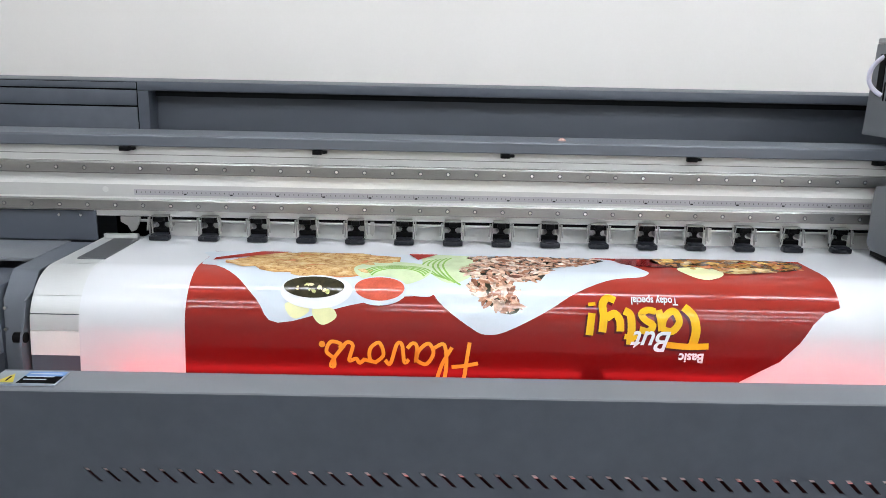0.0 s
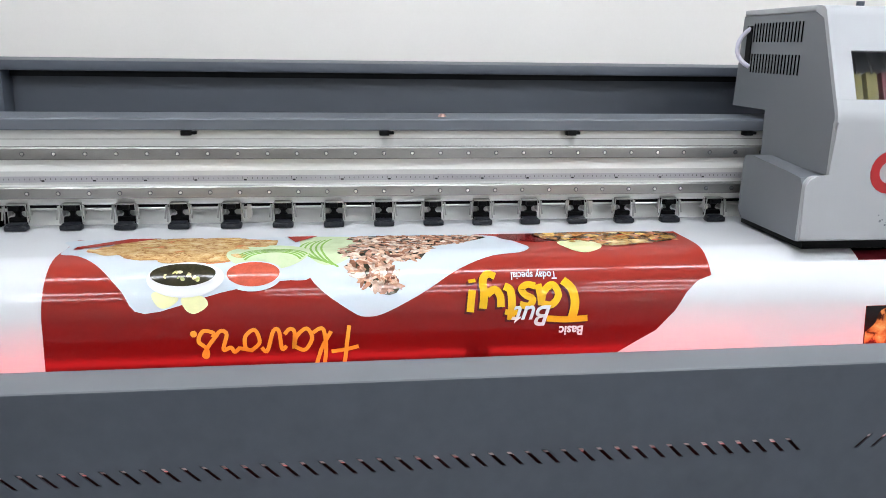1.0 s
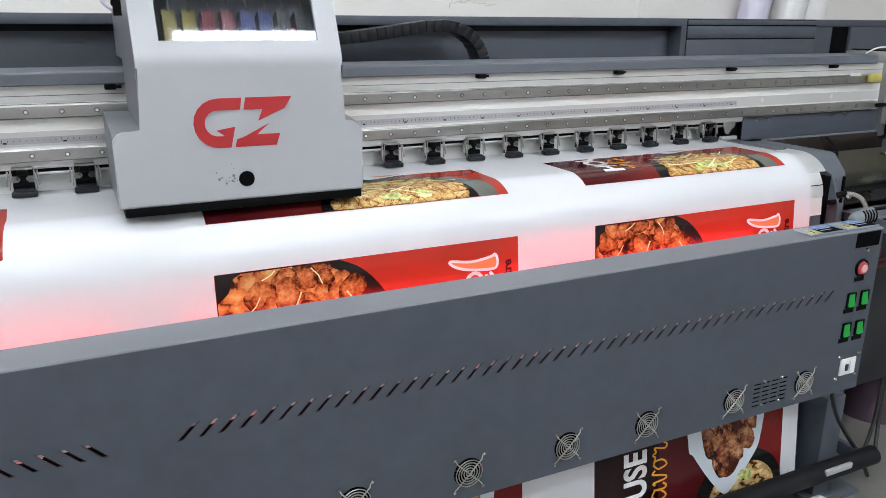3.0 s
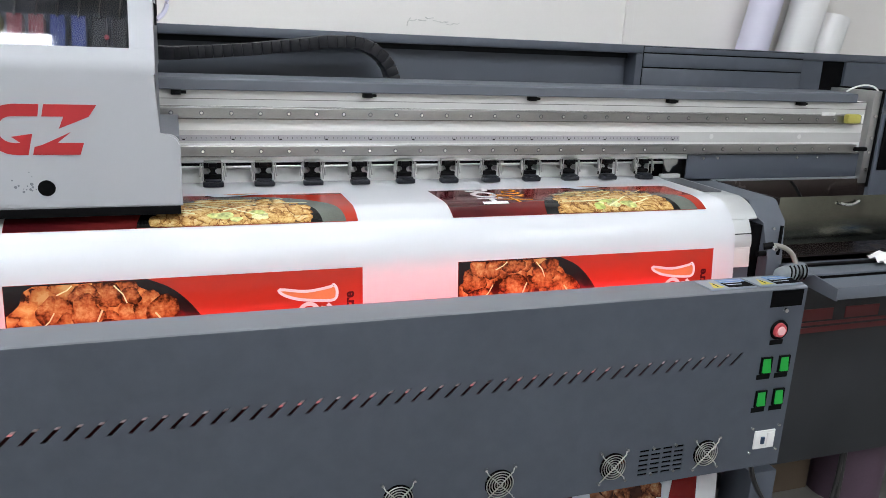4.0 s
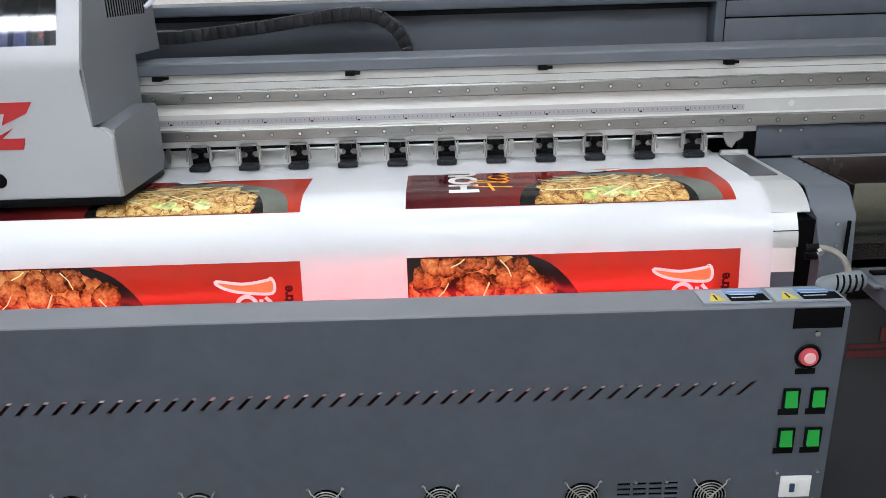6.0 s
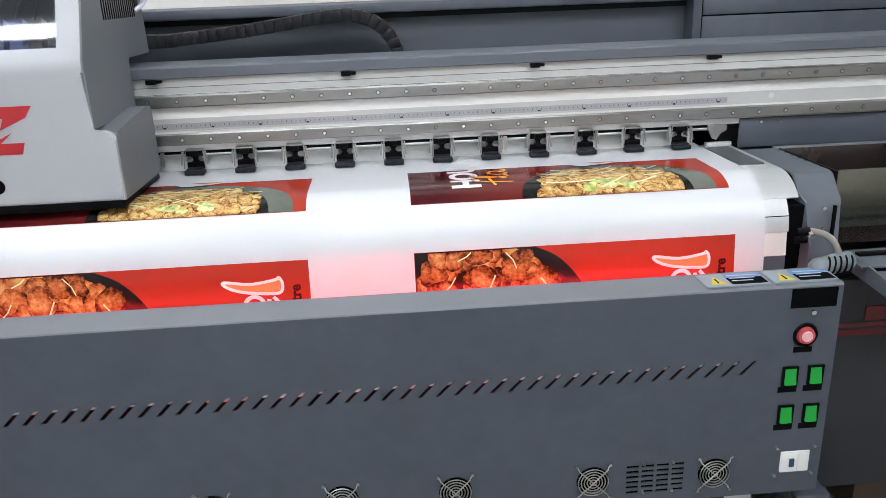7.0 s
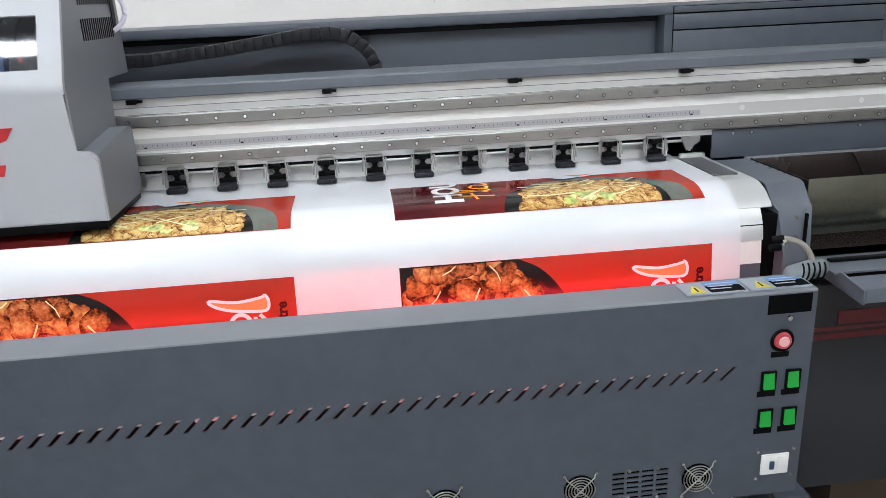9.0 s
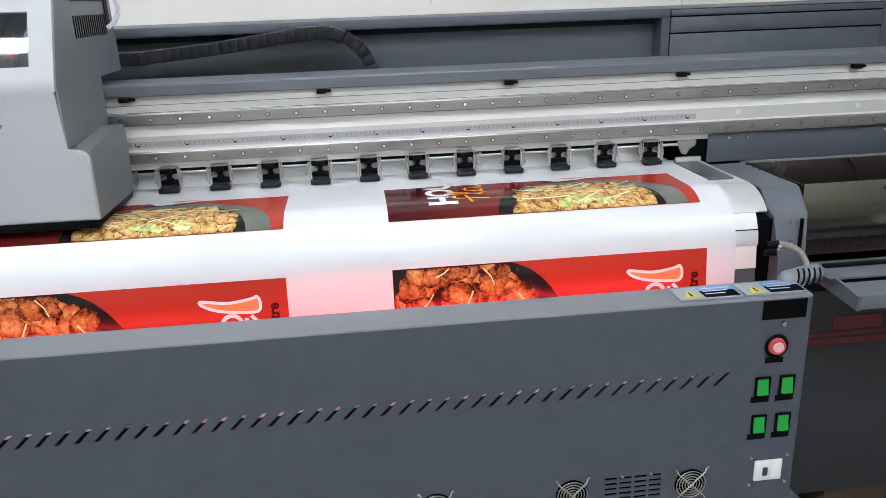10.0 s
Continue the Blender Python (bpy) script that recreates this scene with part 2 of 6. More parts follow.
# printed inks
INK_RED = mat("printed_brick_red", (0.36, 0.035, 0.024), 0.11, 0, 0.06, 4, rvar=0.03, spec=0.32)
INK_DEEP = mat("printed_deep_red", (0.17, 0.010, 0.010), 0.11, 0, 0.08, 4, rvar=0.03, spec=0.32)
INK_MAROON = mat("printed_maroon", (0.075, 0.008, 0.010), 0.11, 0, 0.15, 4, rvar=0.03, spec=0.32)
INK_DARK = mat("printed_black_brown", (0.016, 0.004, 0.005), 0.11, 0, 0.15, 4, rvar=0.03, spec=0.32)
INK_ORANGE_RED = mat("printed_orange_red", (0.385, 0.036, 0.021), 0.11, 0, 0.05, 4, rvar=0.03, spec=0.32)
INK_BLACK = mat("printed_black_pan", (0.012, 0.012, 0.012), 0.11, 0, 0.2, 12, rvar=0.03, spec=0.32)
INK_GREYPAN = mat("printed_grey_pan_rim", (0.13, 0.14, 0.12), 0.11, 0, 0.3, 14, rvar=0.03, spec=0.32)
INK_PAPER = mat("printed_pale_blue_paper", (0.60, 0.655, 0.715), 0.11, 0, 0.05, 4, rvar=0.03, spec=0.32)
INK_WHITE = mat("printed_white", (0.76, 0.76, 0.77), 0.11, 0, 0.02, 4, rvar=0.03, spec=0.32)
INK_YELLOW = mat("printed_yellow", (0.80, 0.44, 0.015), 0.11, 0, 0.08, 12, rvar=0.03, spec=0.32)
INK_GOLD = mat("printed_gold", (0.80, 0.36, 0.04), 0.11, 0, 0.08, 12, rvar=0.03, spec=0.32)
INK_CREAM = mat("printed_cream", (0.78, 0.76, 0.42), 0.11, 0, 0.08, 30, rvar=0.03, spec=0.32)
INK_GREEN = mat("printed_cucumber_green", (0.25, 0.45, 0.10), 0.11, 0, 0.2, 40, rvar=0.03, spec=0.32)
INK_PALEGREEN = mat("printed_pale_green", (0.58, 0.68, 0.42), 0.11, 0, 0.15, 40, rvar=0.03, spec=0.32)
INK_TOMATO = mat("printed_tomato", (0.55, 0.10, 0.06), 0.11, 0, 0.3, 50, rvar=0.03, spec=0.32)
INK_SAUCE = mat("printed_dark_sauce", (0.035, 0.03, 0.015), 0.11, 0, 0.6, 70, rvar=0.03, spec=0.32)
# poster red, ramped darker with falling height
INK_GRADIENT, _t, _n, _l, _b = nodes_of("red_darker_downward")
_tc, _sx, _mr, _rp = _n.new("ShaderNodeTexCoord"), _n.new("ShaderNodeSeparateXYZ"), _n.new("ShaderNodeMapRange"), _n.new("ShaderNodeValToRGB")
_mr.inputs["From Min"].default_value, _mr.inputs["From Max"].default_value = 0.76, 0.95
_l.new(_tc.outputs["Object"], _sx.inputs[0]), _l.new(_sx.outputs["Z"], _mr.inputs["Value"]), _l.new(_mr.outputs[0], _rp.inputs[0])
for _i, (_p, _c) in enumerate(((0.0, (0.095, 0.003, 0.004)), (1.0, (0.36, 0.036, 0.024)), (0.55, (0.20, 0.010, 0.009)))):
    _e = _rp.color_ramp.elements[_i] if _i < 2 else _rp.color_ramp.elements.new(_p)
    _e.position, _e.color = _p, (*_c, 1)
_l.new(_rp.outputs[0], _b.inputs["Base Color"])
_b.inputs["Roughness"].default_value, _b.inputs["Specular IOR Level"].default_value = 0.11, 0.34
INK_PEACH = mat("printed_peach", (0.66, 0.25, 0.10), 0.11, 0, 0.1, 20, rvar=0.03, spec=0.32)
P_CHICK = food_photo("printed_chicken_photo", [(0.44, (0.66, 0.42, 0.15)), (0.62, (0.56, 0.26, 0.07)), (0.80, (0.44, 0.15, 0.04)), (0.87, (0.20, 0.05, 0.014)), (0.94, (0.03, 0.010, 0.005))], 29, 0.03)
P_FRY = food_photo("printed_stir_fry_photo", [(0.55, (0.78, 0.58, 0.30)), (0.76, (0.68, 0.44, 0.18)), (0.90, (0.50, 0.27, 0.09)), (0.955, (0.20, 0.09, 0.03)), (1.0, (0.04, 0.02, 0.01))], 40, 0.022, 0.13, (1, 1.35, 1.35), 260)
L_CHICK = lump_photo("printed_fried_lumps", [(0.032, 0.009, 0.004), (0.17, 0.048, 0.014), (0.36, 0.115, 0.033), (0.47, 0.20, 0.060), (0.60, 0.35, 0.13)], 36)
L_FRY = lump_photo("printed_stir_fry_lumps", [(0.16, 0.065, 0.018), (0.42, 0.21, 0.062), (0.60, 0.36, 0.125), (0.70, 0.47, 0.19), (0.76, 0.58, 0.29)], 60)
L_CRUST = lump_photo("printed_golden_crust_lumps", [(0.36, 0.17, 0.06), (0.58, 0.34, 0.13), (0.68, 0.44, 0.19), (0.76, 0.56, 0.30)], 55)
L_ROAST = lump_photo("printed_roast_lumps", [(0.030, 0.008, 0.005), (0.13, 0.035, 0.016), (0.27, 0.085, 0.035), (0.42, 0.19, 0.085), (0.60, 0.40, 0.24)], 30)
INK_FADE, _t, _n, _l, _b = nodes_of("printed_maroon_fade")
_tc, _sx, _rp = _n.new("ShaderNodeTexCoord"), _n.new("ShaderNodeSeparateXYZ"), _n.new("ShaderNodeValToRGB")
_l.new(_tc.outputs["Generated"], _sx.inputs[0]), _l.new(_sx.outputs["X"], _rp.inputs[0]), _l.new(_rp.outputs[0], _b.inputs["Base Color"])
for _i, _c in enumerate(((0.062, 0.007, 0.009), (0.26, 0.030, 0.022))):
    _rp.color_ramp.elements[_i].position, _rp.color_ramp.elements[_i].color = 0.15 + 0.85 * _i, (*_c, 1)
_b.inputs["Roughness"].default_value, _b.inputs["Specular IOR Level"].default_value = 0.11, 0.32
P_MEAT = food_photo("printed_roast_meat_photo", [(0.30, (0.56, 0.34, 0.22)), (0.55, (0.42, 0.19, 0.10)), (0.80, (0.26, 0.09, 0.045)), (0.97, (0.07, 0.02, 0.012))], 13, 0.09, 0.13, (1, 1, 1.5), 90)
F_STRAND = pieces("printed_sprout_strands", [(0.72, 0.60, 0.28), (0.55, 0.62, 0.20), (0.80, 0.72, 0.45), (0.62, 0.50, 0.2)])
F_MEAT = pieces("printed_sliced_meat", [(0.14, 0.05, 0.03), (0.44, 0.20, 0.12), (0.66, 0.42, 0.30), (0.78, 0.64, 0.53), (0.34, 0.14, 0.08), (0.70, 0.50, 0.38)])
F_VEG = pieces("printed_dark_salad", [(0.04, 0.02, 0.01), (0.55, 0.25, 0.07), (0.10, 0.04, 0.02), (0.65, 0.42, 0.12), (0.45, 0.08, 0.04), (0.70, 0.60, 0.35)])


# ---------------------------------------------------------------- mesh helpers
def finish(name, bm, material, parent, label="", smooth=False):
    me = bpy.data.meshes.new(name)
    bmesh.ops.recalc_face_normals(bm, faces=bm.faces)
    bm.to_mesh(me)
    bm.free()
    me.materials.append(material)
    if smooth:
        me.shade_smooth()
        me.set_sharp_from_angle(angle=radians(38))
    ob = new(name, me)
    ob.parent = parent
    if label:
        tagged(ob, label)
    return ob


def part(name, bm, material, parent, label="", smooth=True):
    return finish(name, bm, material, parent, label, smooth)


def again(ob, parent, m):
    """A further piece on the same mesh, at the pose m in its parent."""
    o = new(ob.name.split(".")[0], ob.data)
    o.parent, o.matrix_basis = parent, m
    return o


def thing(name, label, category, group="", kind=""):
    return tagged(new(name), label, category, group, kind)


def box(bm, x0, x1, y0, y1, z0, z1, bev=0.0, seg=2):
    r = bmesh.ops.create_cube(bm, size=1)
    bmesh.ops.scale(bm, vec=(x1 - x0, y1 - y0, z1 - z0), verts=r["verts"])
    bmesh.ops.translate(bm, vec=((x0 + x1) / 2, (y0 + y1) / 2, (z0 + z1) / 2), verts=r["verts"])
    if bev:
        es = list({e for v in r["verts"] for e in v.link_edges})
        bmesh.ops.bevel(bm, geom=es, offset=bev, segments=seg, affect="EDGES", profile=0.5)
    return bm


def boxm(x0, x1, y0, y1, z0, z1, bev=0.0, seg=2):
    return box(bmesh.new(), x0, x1, y0, y1, z0, z1, bev, seg)


def rod(bm, a, b, r, seg=16, r2=None):
    a, b = Vector(a), Vector(b)
    q = (b - a).to_track_quat("Z", "Y").to_matrix().to_4x4()
    bmesh.ops.create_cone(bm, cap_ends=True, segments=seg, radius1=r, radius2=r if r2 is None else r2, depth=(b - a).length,
                          matrix=Matrix.Translation((a + b) / 2) @ q)
    return bm


def rodm(a, b, r, seg=16, r2=None):
    return rod(bmesh.new(), a, b, r, seg, r2)


def prism(bm, pts, x0, x1):
    """A closed outline of (y, z) drawn out along x."""
    n = len(pts)
    va = [bm.verts.new((x0, y, z)) for y, z in pts]
    vb = [bm.verts.new((x1, y, z)) for y, z in pts]
    for i in range(n):
        bm.faces.new((va[i], va[(i + 1) % n], vb[(i + 1) % n], vb[i]))
    bm.faces.new(va), bm.faces.new(vb[::-1])
    return bm


def plate(bm, pts, y0, y1):
    """A closed outline of (x, z) with thickness along y."""
    n = len(pts)
    va = [bm.verts.new((x, y0, z)) for x, z in pts]
    vb = [bm.verts.new((x, y1, z)) for x, z in pts]
    for i in range(n):
        bm.faces.new((va[i], va[(i + 1) % n], vb[(i + 1) % n], vb[i]))
    bm.faces.new(va), bm.faces.new(vb[::-1])
    return bm


def tube(bm, pts, r, seg=10):
    """A round bar bent along points."""
    pts = [Vector(p) for p in pts]
    rings, up = [], Vector((0.13, 0.21, 0.97))
    for i, p in enumerate(pts):
        d = (pts[min(i + 1, len(pts) - 1)] - pts[max(i - 1, 0)]).normalized()
        a = d.cross(up).normalized()
        b = d.cross(a)
        rings.append([bm.verts.new(p + r * (math.cos(k * math.tau / seg) * a + math.sin(k * math.tau / seg) * b)) for k in range(seg)])
    for ra, rb in zip(rings, rings[1:]):
        for k in range(seg):
            bm.faces.new((ra[k], ra[(k + 1) % seg], rb[(k + 1) % seg], rb[k]))
    bm.faces.new(rings[0]), bm.faces.new(rings[-1][::-1])
    return bm


def ring(bm, c, r, w, seg=28):
    """A wire ring of radius r and wire radius w that faces -y."""
    n = 6
    vs = []
    for i in range(seg):
        a = i * math.tau / seg
        row = []
        for k in range(n):
            t = k * math.tau / n
            rr = r + w * math.cos(t)
            row.append(bm.verts.new((c[0] + rr * math.cos(a), c[1] + w * math.sin(t), c[2] + rr * math.sin(a))))
        vs.append(row)
    for i in range(seg):
        for k in range(n):
            bm.faces.new((vs[i][k], vs[(i + 1) % seg][k], vs[(i + 1) % seg][(k + 1) % n], vs[i][(k + 1) % n]))
    return bm


def bezier(p, steps=10):
    a, b, c, d = [Vector(q) for q in p]
    return [a * (1 - t) ** 3 + 3 * b * t * (1 - t) ** 2 + 3 * c * t * t * (1 - t) + d * t ** 3 for t in [i / steps for i in range(steps + 1)]]


# ---------------------------------------------------------------- room
def room():
    def slab(name, b, m, label, cat):
        tagged(finish(name, boxm(*b), m, None), label, cat, kind="structure")
    slab("floor", (-3, 7.5, -4.5, 0.81, -0.08, 0.0), M_FLOOR, "dull grey workshop floor", "floor")
    slab("ceiling", (-3, 7.5, -4.5, 0.81, 3.0, 3.1), M_CEIL, "plain white workshop ceiling", "ceiling")
    slab("wall_north", (-3, 3.537, 0.81, 0.93, -0.08, 3.1), M_WALL, "white painted panel wall behind the printer", "wall")
    tagged(finish("wall_north", boxm(3.549, 7.5, 0.81, 0.93, -0.08, 3.1), M_WALL, None), "white wall panel beyond the joint", "wall", kind="structure")
    tagged(finish("trim", boxm(3.525, 3.561, 0.802, 0.82, 0, 3.0, 0.002), M_WALL, None), "white cover strip over the wall joint", "trim", kind="structure")
    slab("wall_south", (-3, 7.5, -4.62, -4.5, -0.08, 3.1), M_WALL, "plain white workshop wall", "wall")
    slab("wall_west", (-3.12, -3, -4.5, 0.81, -0.08, 3.1), M_WALL, "plain white workshop wall", "wall")
    slab("wall_east", (7.5, 7.62, -4.5, 0.81, -0.08, 3.1), M_WALL, "plain white workshop wall", "wall")
    # old glue smear on the wall
    rnd = random.Random(4)
    bm = bmesh.new()
    for k in range(7):
        x, z = 2.73 + 0.025 * k + rnd.uniform(-0.006, 0.006), 1.337 + rnd.uniform(-0.006, 0.006) - 0.012 * (k > 3)
        tube(bm, [(x + 0.007 * i, 0.8092, z + rnd.uniform(-0.003, 0.003)) for i in range(5)], rnd.uniform(0.001, 0.0022), 6)
    tube(bm, [(2.722, 0.8092, 1.312), (2.724, 0.8092, 1.325), (2.733, 0.8092, 1.338)], 0.002, 6)
    tagged(finish("wall_smear", bm, M_SMEAR, None), "grey dried glue smear on the white wall", "stain", kind="structure")
    # ceiling lights
    first = None
    for i, (x, y) in enumerate([(-0.1, -0.55), (1.25, -0.55), (2.6, -0.55), (-0.8, -2.0), (0.9, -2.0), (2.6, -2.0), (4.3, -2.0), (2.6, -3.5), (4.3, -3.5), (-0.8, -2.75), (0.9, -2.75), (2.6, -2.75), (4.3, -2.75)]):
        lamp = thing("ceiling_light", "white linear ceiling light, switched on", "ceiling light", "ceiling lights")
        lamp.location = (x, y, 2.94)
        if first is None:
            frame_bm = boxm(-0.62, 0.62, -0.055, 0.055, 0.02, 0.06, 0.004)
            h = part("housing", frame_bm, M_SOCKET, lamp)
            d = part("diffuser", boxm(-0.6, 0.6, -0.036, 0.036, 0.0, 0.019, 0.004), M_LAMP, lamp, "glowing white diffuser")
            first = (h, d)
        else:
            for o in first:
                again(o, lamp, Matrix.Identity(4))


room()


# ---------------------------------------------------------------- front heater panel
PY = -0.482            # front face
PT, PB = 0.808, 0.386  # top and bottom edge
PX0, PX1 = -0.080, 3.25
SL0, SL1 = 0.642, 0.668  # slot band
FANS = {1.675: 0.450, 1.901: 0.447, 2.130: 0.445, 2.358: 0.444, 2.564: 0.444, 2.818: 0.443, 3.047: 0.441}   # centre x: z


def front_panel():
    top = thing("heater_panel", "grey sheet-metal heater cover with slots, fans and switches", "machine panel")
    th = 0.0025
    bm = bmesh.new()
    box(bm, PX0, PX1, PY, PY + th, SL1, PT - 0.004)
    # slanted webs between the slots
    dx, w = 0.026, 0.0082
    left = [0.071 + 0.0313 * i for i in range(46)]
    right = [1.613 + 0.03178 * i for i in range(47)]
    cuts = [(x, x + dx) for x in left] + [(x + dx, x) for x in right]      # top x, bottom x of a slot's edge
    edge_t, edge_b = PX0, PX0
    for xt, xb in cuts:
        plate(bm, [(edge_b, SL0), (xb, SL0), (xt, SL1), (edge_t, SL1)], PY, PY + th)
        edge_t, edge_b = xt + w, xb + w
    plate(bm, [(edge_b, SL0), (PX1, SL0), (PX1, SL1), (edge_t, SL1)], PY, PY + th)
    # lower sheet with openings for fans and vent
    hole = 0.033
    vent = [(2.881 + 0.0285 * c, 2.881 + 0.0285 * c + 0.0235, 0.409 + 0.0110 * r, 0.409 + 0.0110 * r + 0.0052) for r in range(6) for c in range(4)]
    holes = [(x - hole, x + hole, z - hole, z + hole) for x, z in FANS.items()] + vent
    xs = sorted({PX0, PX1, *[h[0] for h in holes], *[h[1] for h in holes]})
    zs = sorted({PB, SL0, *[h[2] for h in holes], *[h[3] for h in holes]})
    for z0, z1 in zip(zs, zs[1:]):
        run = None
        for x0, x1 in zip(xs, xs[1:]):
            cx, cz = (x0 + x1) / 2, (z0 + z1) / 2
            solid = not any(h[0] < cx < h[1] and h[2] < cz < h[3] for h in holes)
            if solid:
                run = (run[0], x1) if run else (x0, x1)
            if run and (not solid or x1 == xs[-1]):
                box(bm, run[0], run[1], PY, PY + th, z0, z1)
                run = None
    # round collars in the fan openings
    for x, FZ in FANS.items():
        n = 24
        for i in range(n):
            a0, a1 = i * math.tau / n, (i + 1) * math.tau / n
            sq = lambda a: hole / max(abs(math.cos(a)), abs(math.sin(a)))
            plate(bm, [(x + 0.0305 * math.cos(a0), FZ + 0.0305 * math.sin(a0)), (x + sq(a0) * math.cos(a0), FZ + sq(a0) * math.sin(a0)),
                       (x + sq(a1) * math.cos(a1), FZ + sq(a1) * math.sin(a1)), (x + 0.0305 * math.cos(a1), FZ + 0.0305 * math.sin(a1))], PY, PY + th)
    part("front_sheet", bm, M_PAINT, top, smooth=False)
    # folded top lip, end caps, bottom return
    lip = [(PY, PT - 0.004), (PY + 0.0012, PT - 0.0012), (PY + 0.004, PT), (-0.412, PT + 0.004), (-0.410, PT + 0.002), (-0.410, PT - 0.012), (-0.4125, PT - 0.012),
           (-0.4125, PT), (PY + 0.004, PT - 0.003), (PY + 0.0025, PT - 0.004)]
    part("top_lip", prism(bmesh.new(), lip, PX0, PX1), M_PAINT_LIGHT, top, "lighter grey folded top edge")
    for x in (PX0, PX1 - 0.003):
        part("end_cap", boxm(x, x + 0.003, PY + 0.003, -0.412, PB, PT - 0.003), M_PAINT, top)
    part("bottom_return", boxm(PX0, PX1, PY + 0.003, -0.40, PB, PB + 0.003), M_PAINT, top)
    for x0, x1 in [(0.02, 0.95), (1.0, 1.55), (1.66, 2.25), (2.3, 3.12)]:
        part("heater_tube", rodm((x0, -0.462, 0.757), (x1, -0.462, 0.757), 0.005), M_HEATER_HIGH if x0 > 2.2 else M_HEATER, top, "glowing red infrared heater tube")
    # sheet behind the slots, red glow put into its colour
    part("inner_baffle", boxm(PX0 + 0.004, PX1 - 0.004, -0.452, -0.450, 0.50, 0.715), M_BAFFLE, top)
    # unseen plate, added to widen the red reflection on the web
    part("heat_reflector", boxm(PX0 + 0.006, PX1 - 0.006, -0.4775, -0.4755, 0.700, 0.790), M_REFLECT, top, "added pale sheet that strengthens the heater's red reflection")
    # short glowing rods added at random for red glints in the slots
    rnd = random.Random(17)
    x0 = 0.25
    while x0 < 2.75:
        x1 = x0 + rnd.uniform(0.012, 0.10)
        if not (1.50 < x1 < 1.66) and not (1.85 < x0 < 2.10):
            part("heater_element", rodm((x0, -0.4565, 0.650), (x1, -0.4565, 0.650), rnd.uniform(0.0016, 0.0030), 8), M_SLOT_GLOW, top, "added dim red glowing rod, glint behind the slots")
        x0 = x1 + rnd.uniform(0.02, 0.09)
    # strip added just behind the slots; its colour carries their bright tips
    part("reflector_strip", boxm(PX0 + 0.01, 3.075, PY + 0.0040, PY + 0.0050, 0.6615, 0.6690), M_STRIP, top, "added pale pink strip, highlight at the slot tops")
    # fans
    first = None
    for x, FZ in FANS.items():
        if first is None:
            g = bmesh.new()
            for r in (0.006, 0.0115, 0.017, 0.0225, 0.028):
                ring(g, (0, -0.005, 0), r, 0.0011)
            for s in (1, -1):
                tube(g, [(-0.030 * s, -0.0025, -0.034), (-0.026 * s, -0.0068, -0.026), (0, -0.0075, 0), (0.026 * s, -0.0068, 0.026), (0.030 * s, -0.0025, 0.034)], 0.0013, 6)
            fan = part("fan", g, M_STEEL, top, "round cooling fan with wire grille")
            fan.location = (x, PY, FZ)
            s = part("screw", rodm((0, 0, 0), (0, -0.006, 0), 0.0042, 10, 0.0030), M_SCREW, fan)
            s.location = (0.031, 0, 0.035)
            scr = [s] + [again(s, fan, pose(a, 0, b)) for a, b in ((-0.031, 0.035), (-0.031, -0.035), (0.031, -0.035))]
            hb = rodm((0, 0.004, 0), (0, 0.02, 0), 0.013, 20)
            hub = part("fan_hub", hb, M_BLACK, fan, "black fan hub")
            bl = bmesh.new()
            f = bl.faces.new([bl.verts.new(p) for p in ((0.0131, 0.006, 0), (0.030, 0.006, 0.006), (0.028, 0.016, 0.018), (0.0131, 0.016, 0.008))])
            bmesh.ops.solidify(bl, geom=[f], thickness=0.0008)
            b0 = part("fan_blade", bl, M_BLACK, fan)
            blades = [b0] + [again(b0, fan, Matrix.Rotation(k * math.tau / 7, 4, "Y")) for k in range(1, 7)]
            bk = part("fan_housing", boxm(-0.036, 0.036, 0.021, 0.025, -0.036, 0.036), M_HOLE, fan)
            first = (fan, scr + blades, hub, bk)
        else:
            fan, scr, hub, bk = first
            o = again(fan, top, pose(x, PY, FZ))
            for c in (*scr, hub, bk):
                again(c, o, c.matrix_basis)
    # vent backing and its screws
    part("vent_backing", boxm(2.872, 3.002, PY + 0.012, PY + 0.014, 0.400, 0.482), M_HOLE, top)
    s0 = None
    for x, z in [(2.913, 0.411), (2.968, 0.411), (2.913, 0.472), (2.968, 0.472)]:
        if s0 is None:
            s0 = part("screw", rodm((0, 0, 0), (0, -0.004, 0), 0.0042, 10, 0.003), M_SCREW, top)
            s0.location = (x, PY, z)
        else:
            again(s0, top, pose(x, PY, z))
    # round power button with its ring, plate above, bar below
    part("name_plate", boxm(3.158, 3.240, PY - 0.0015, PY, 0.766, 0.802), M_HOLE, top, "black plate")
    b = part("power_button", rodm((3.190, PY, 0.714), (3.190, PY - 0.009, 0.714), 0.0165, 28, 0.0145), M_BUTTON, top, "lit red round push button")
    r = ring(bmesh.new(), (3.190, PY - 0.002, 0.714), 0.0195, 0.0035)
    part("button_ring", r, M_BLACK, b, "black ring")
    part("button_cap", rodm((3.190, PY - 0.009, 0.714), (3.190, PY - 0.0115, 0.714), 0.010, 20, 0.009), M_BUTTON_CAP, b, "pale cap")
    part("key_screw", rodm((3.199, PY, 0.757), (3.199, PY - 0.006, 0.757), 0.0058, 14, 0.0045), M_SCREW, top)
    part("label_bar", boxm(3.172, 3.206, PY - 0.001, PY, 0.680, 0.691), M_BLACK, top, "black label strip")
    sw0 = None
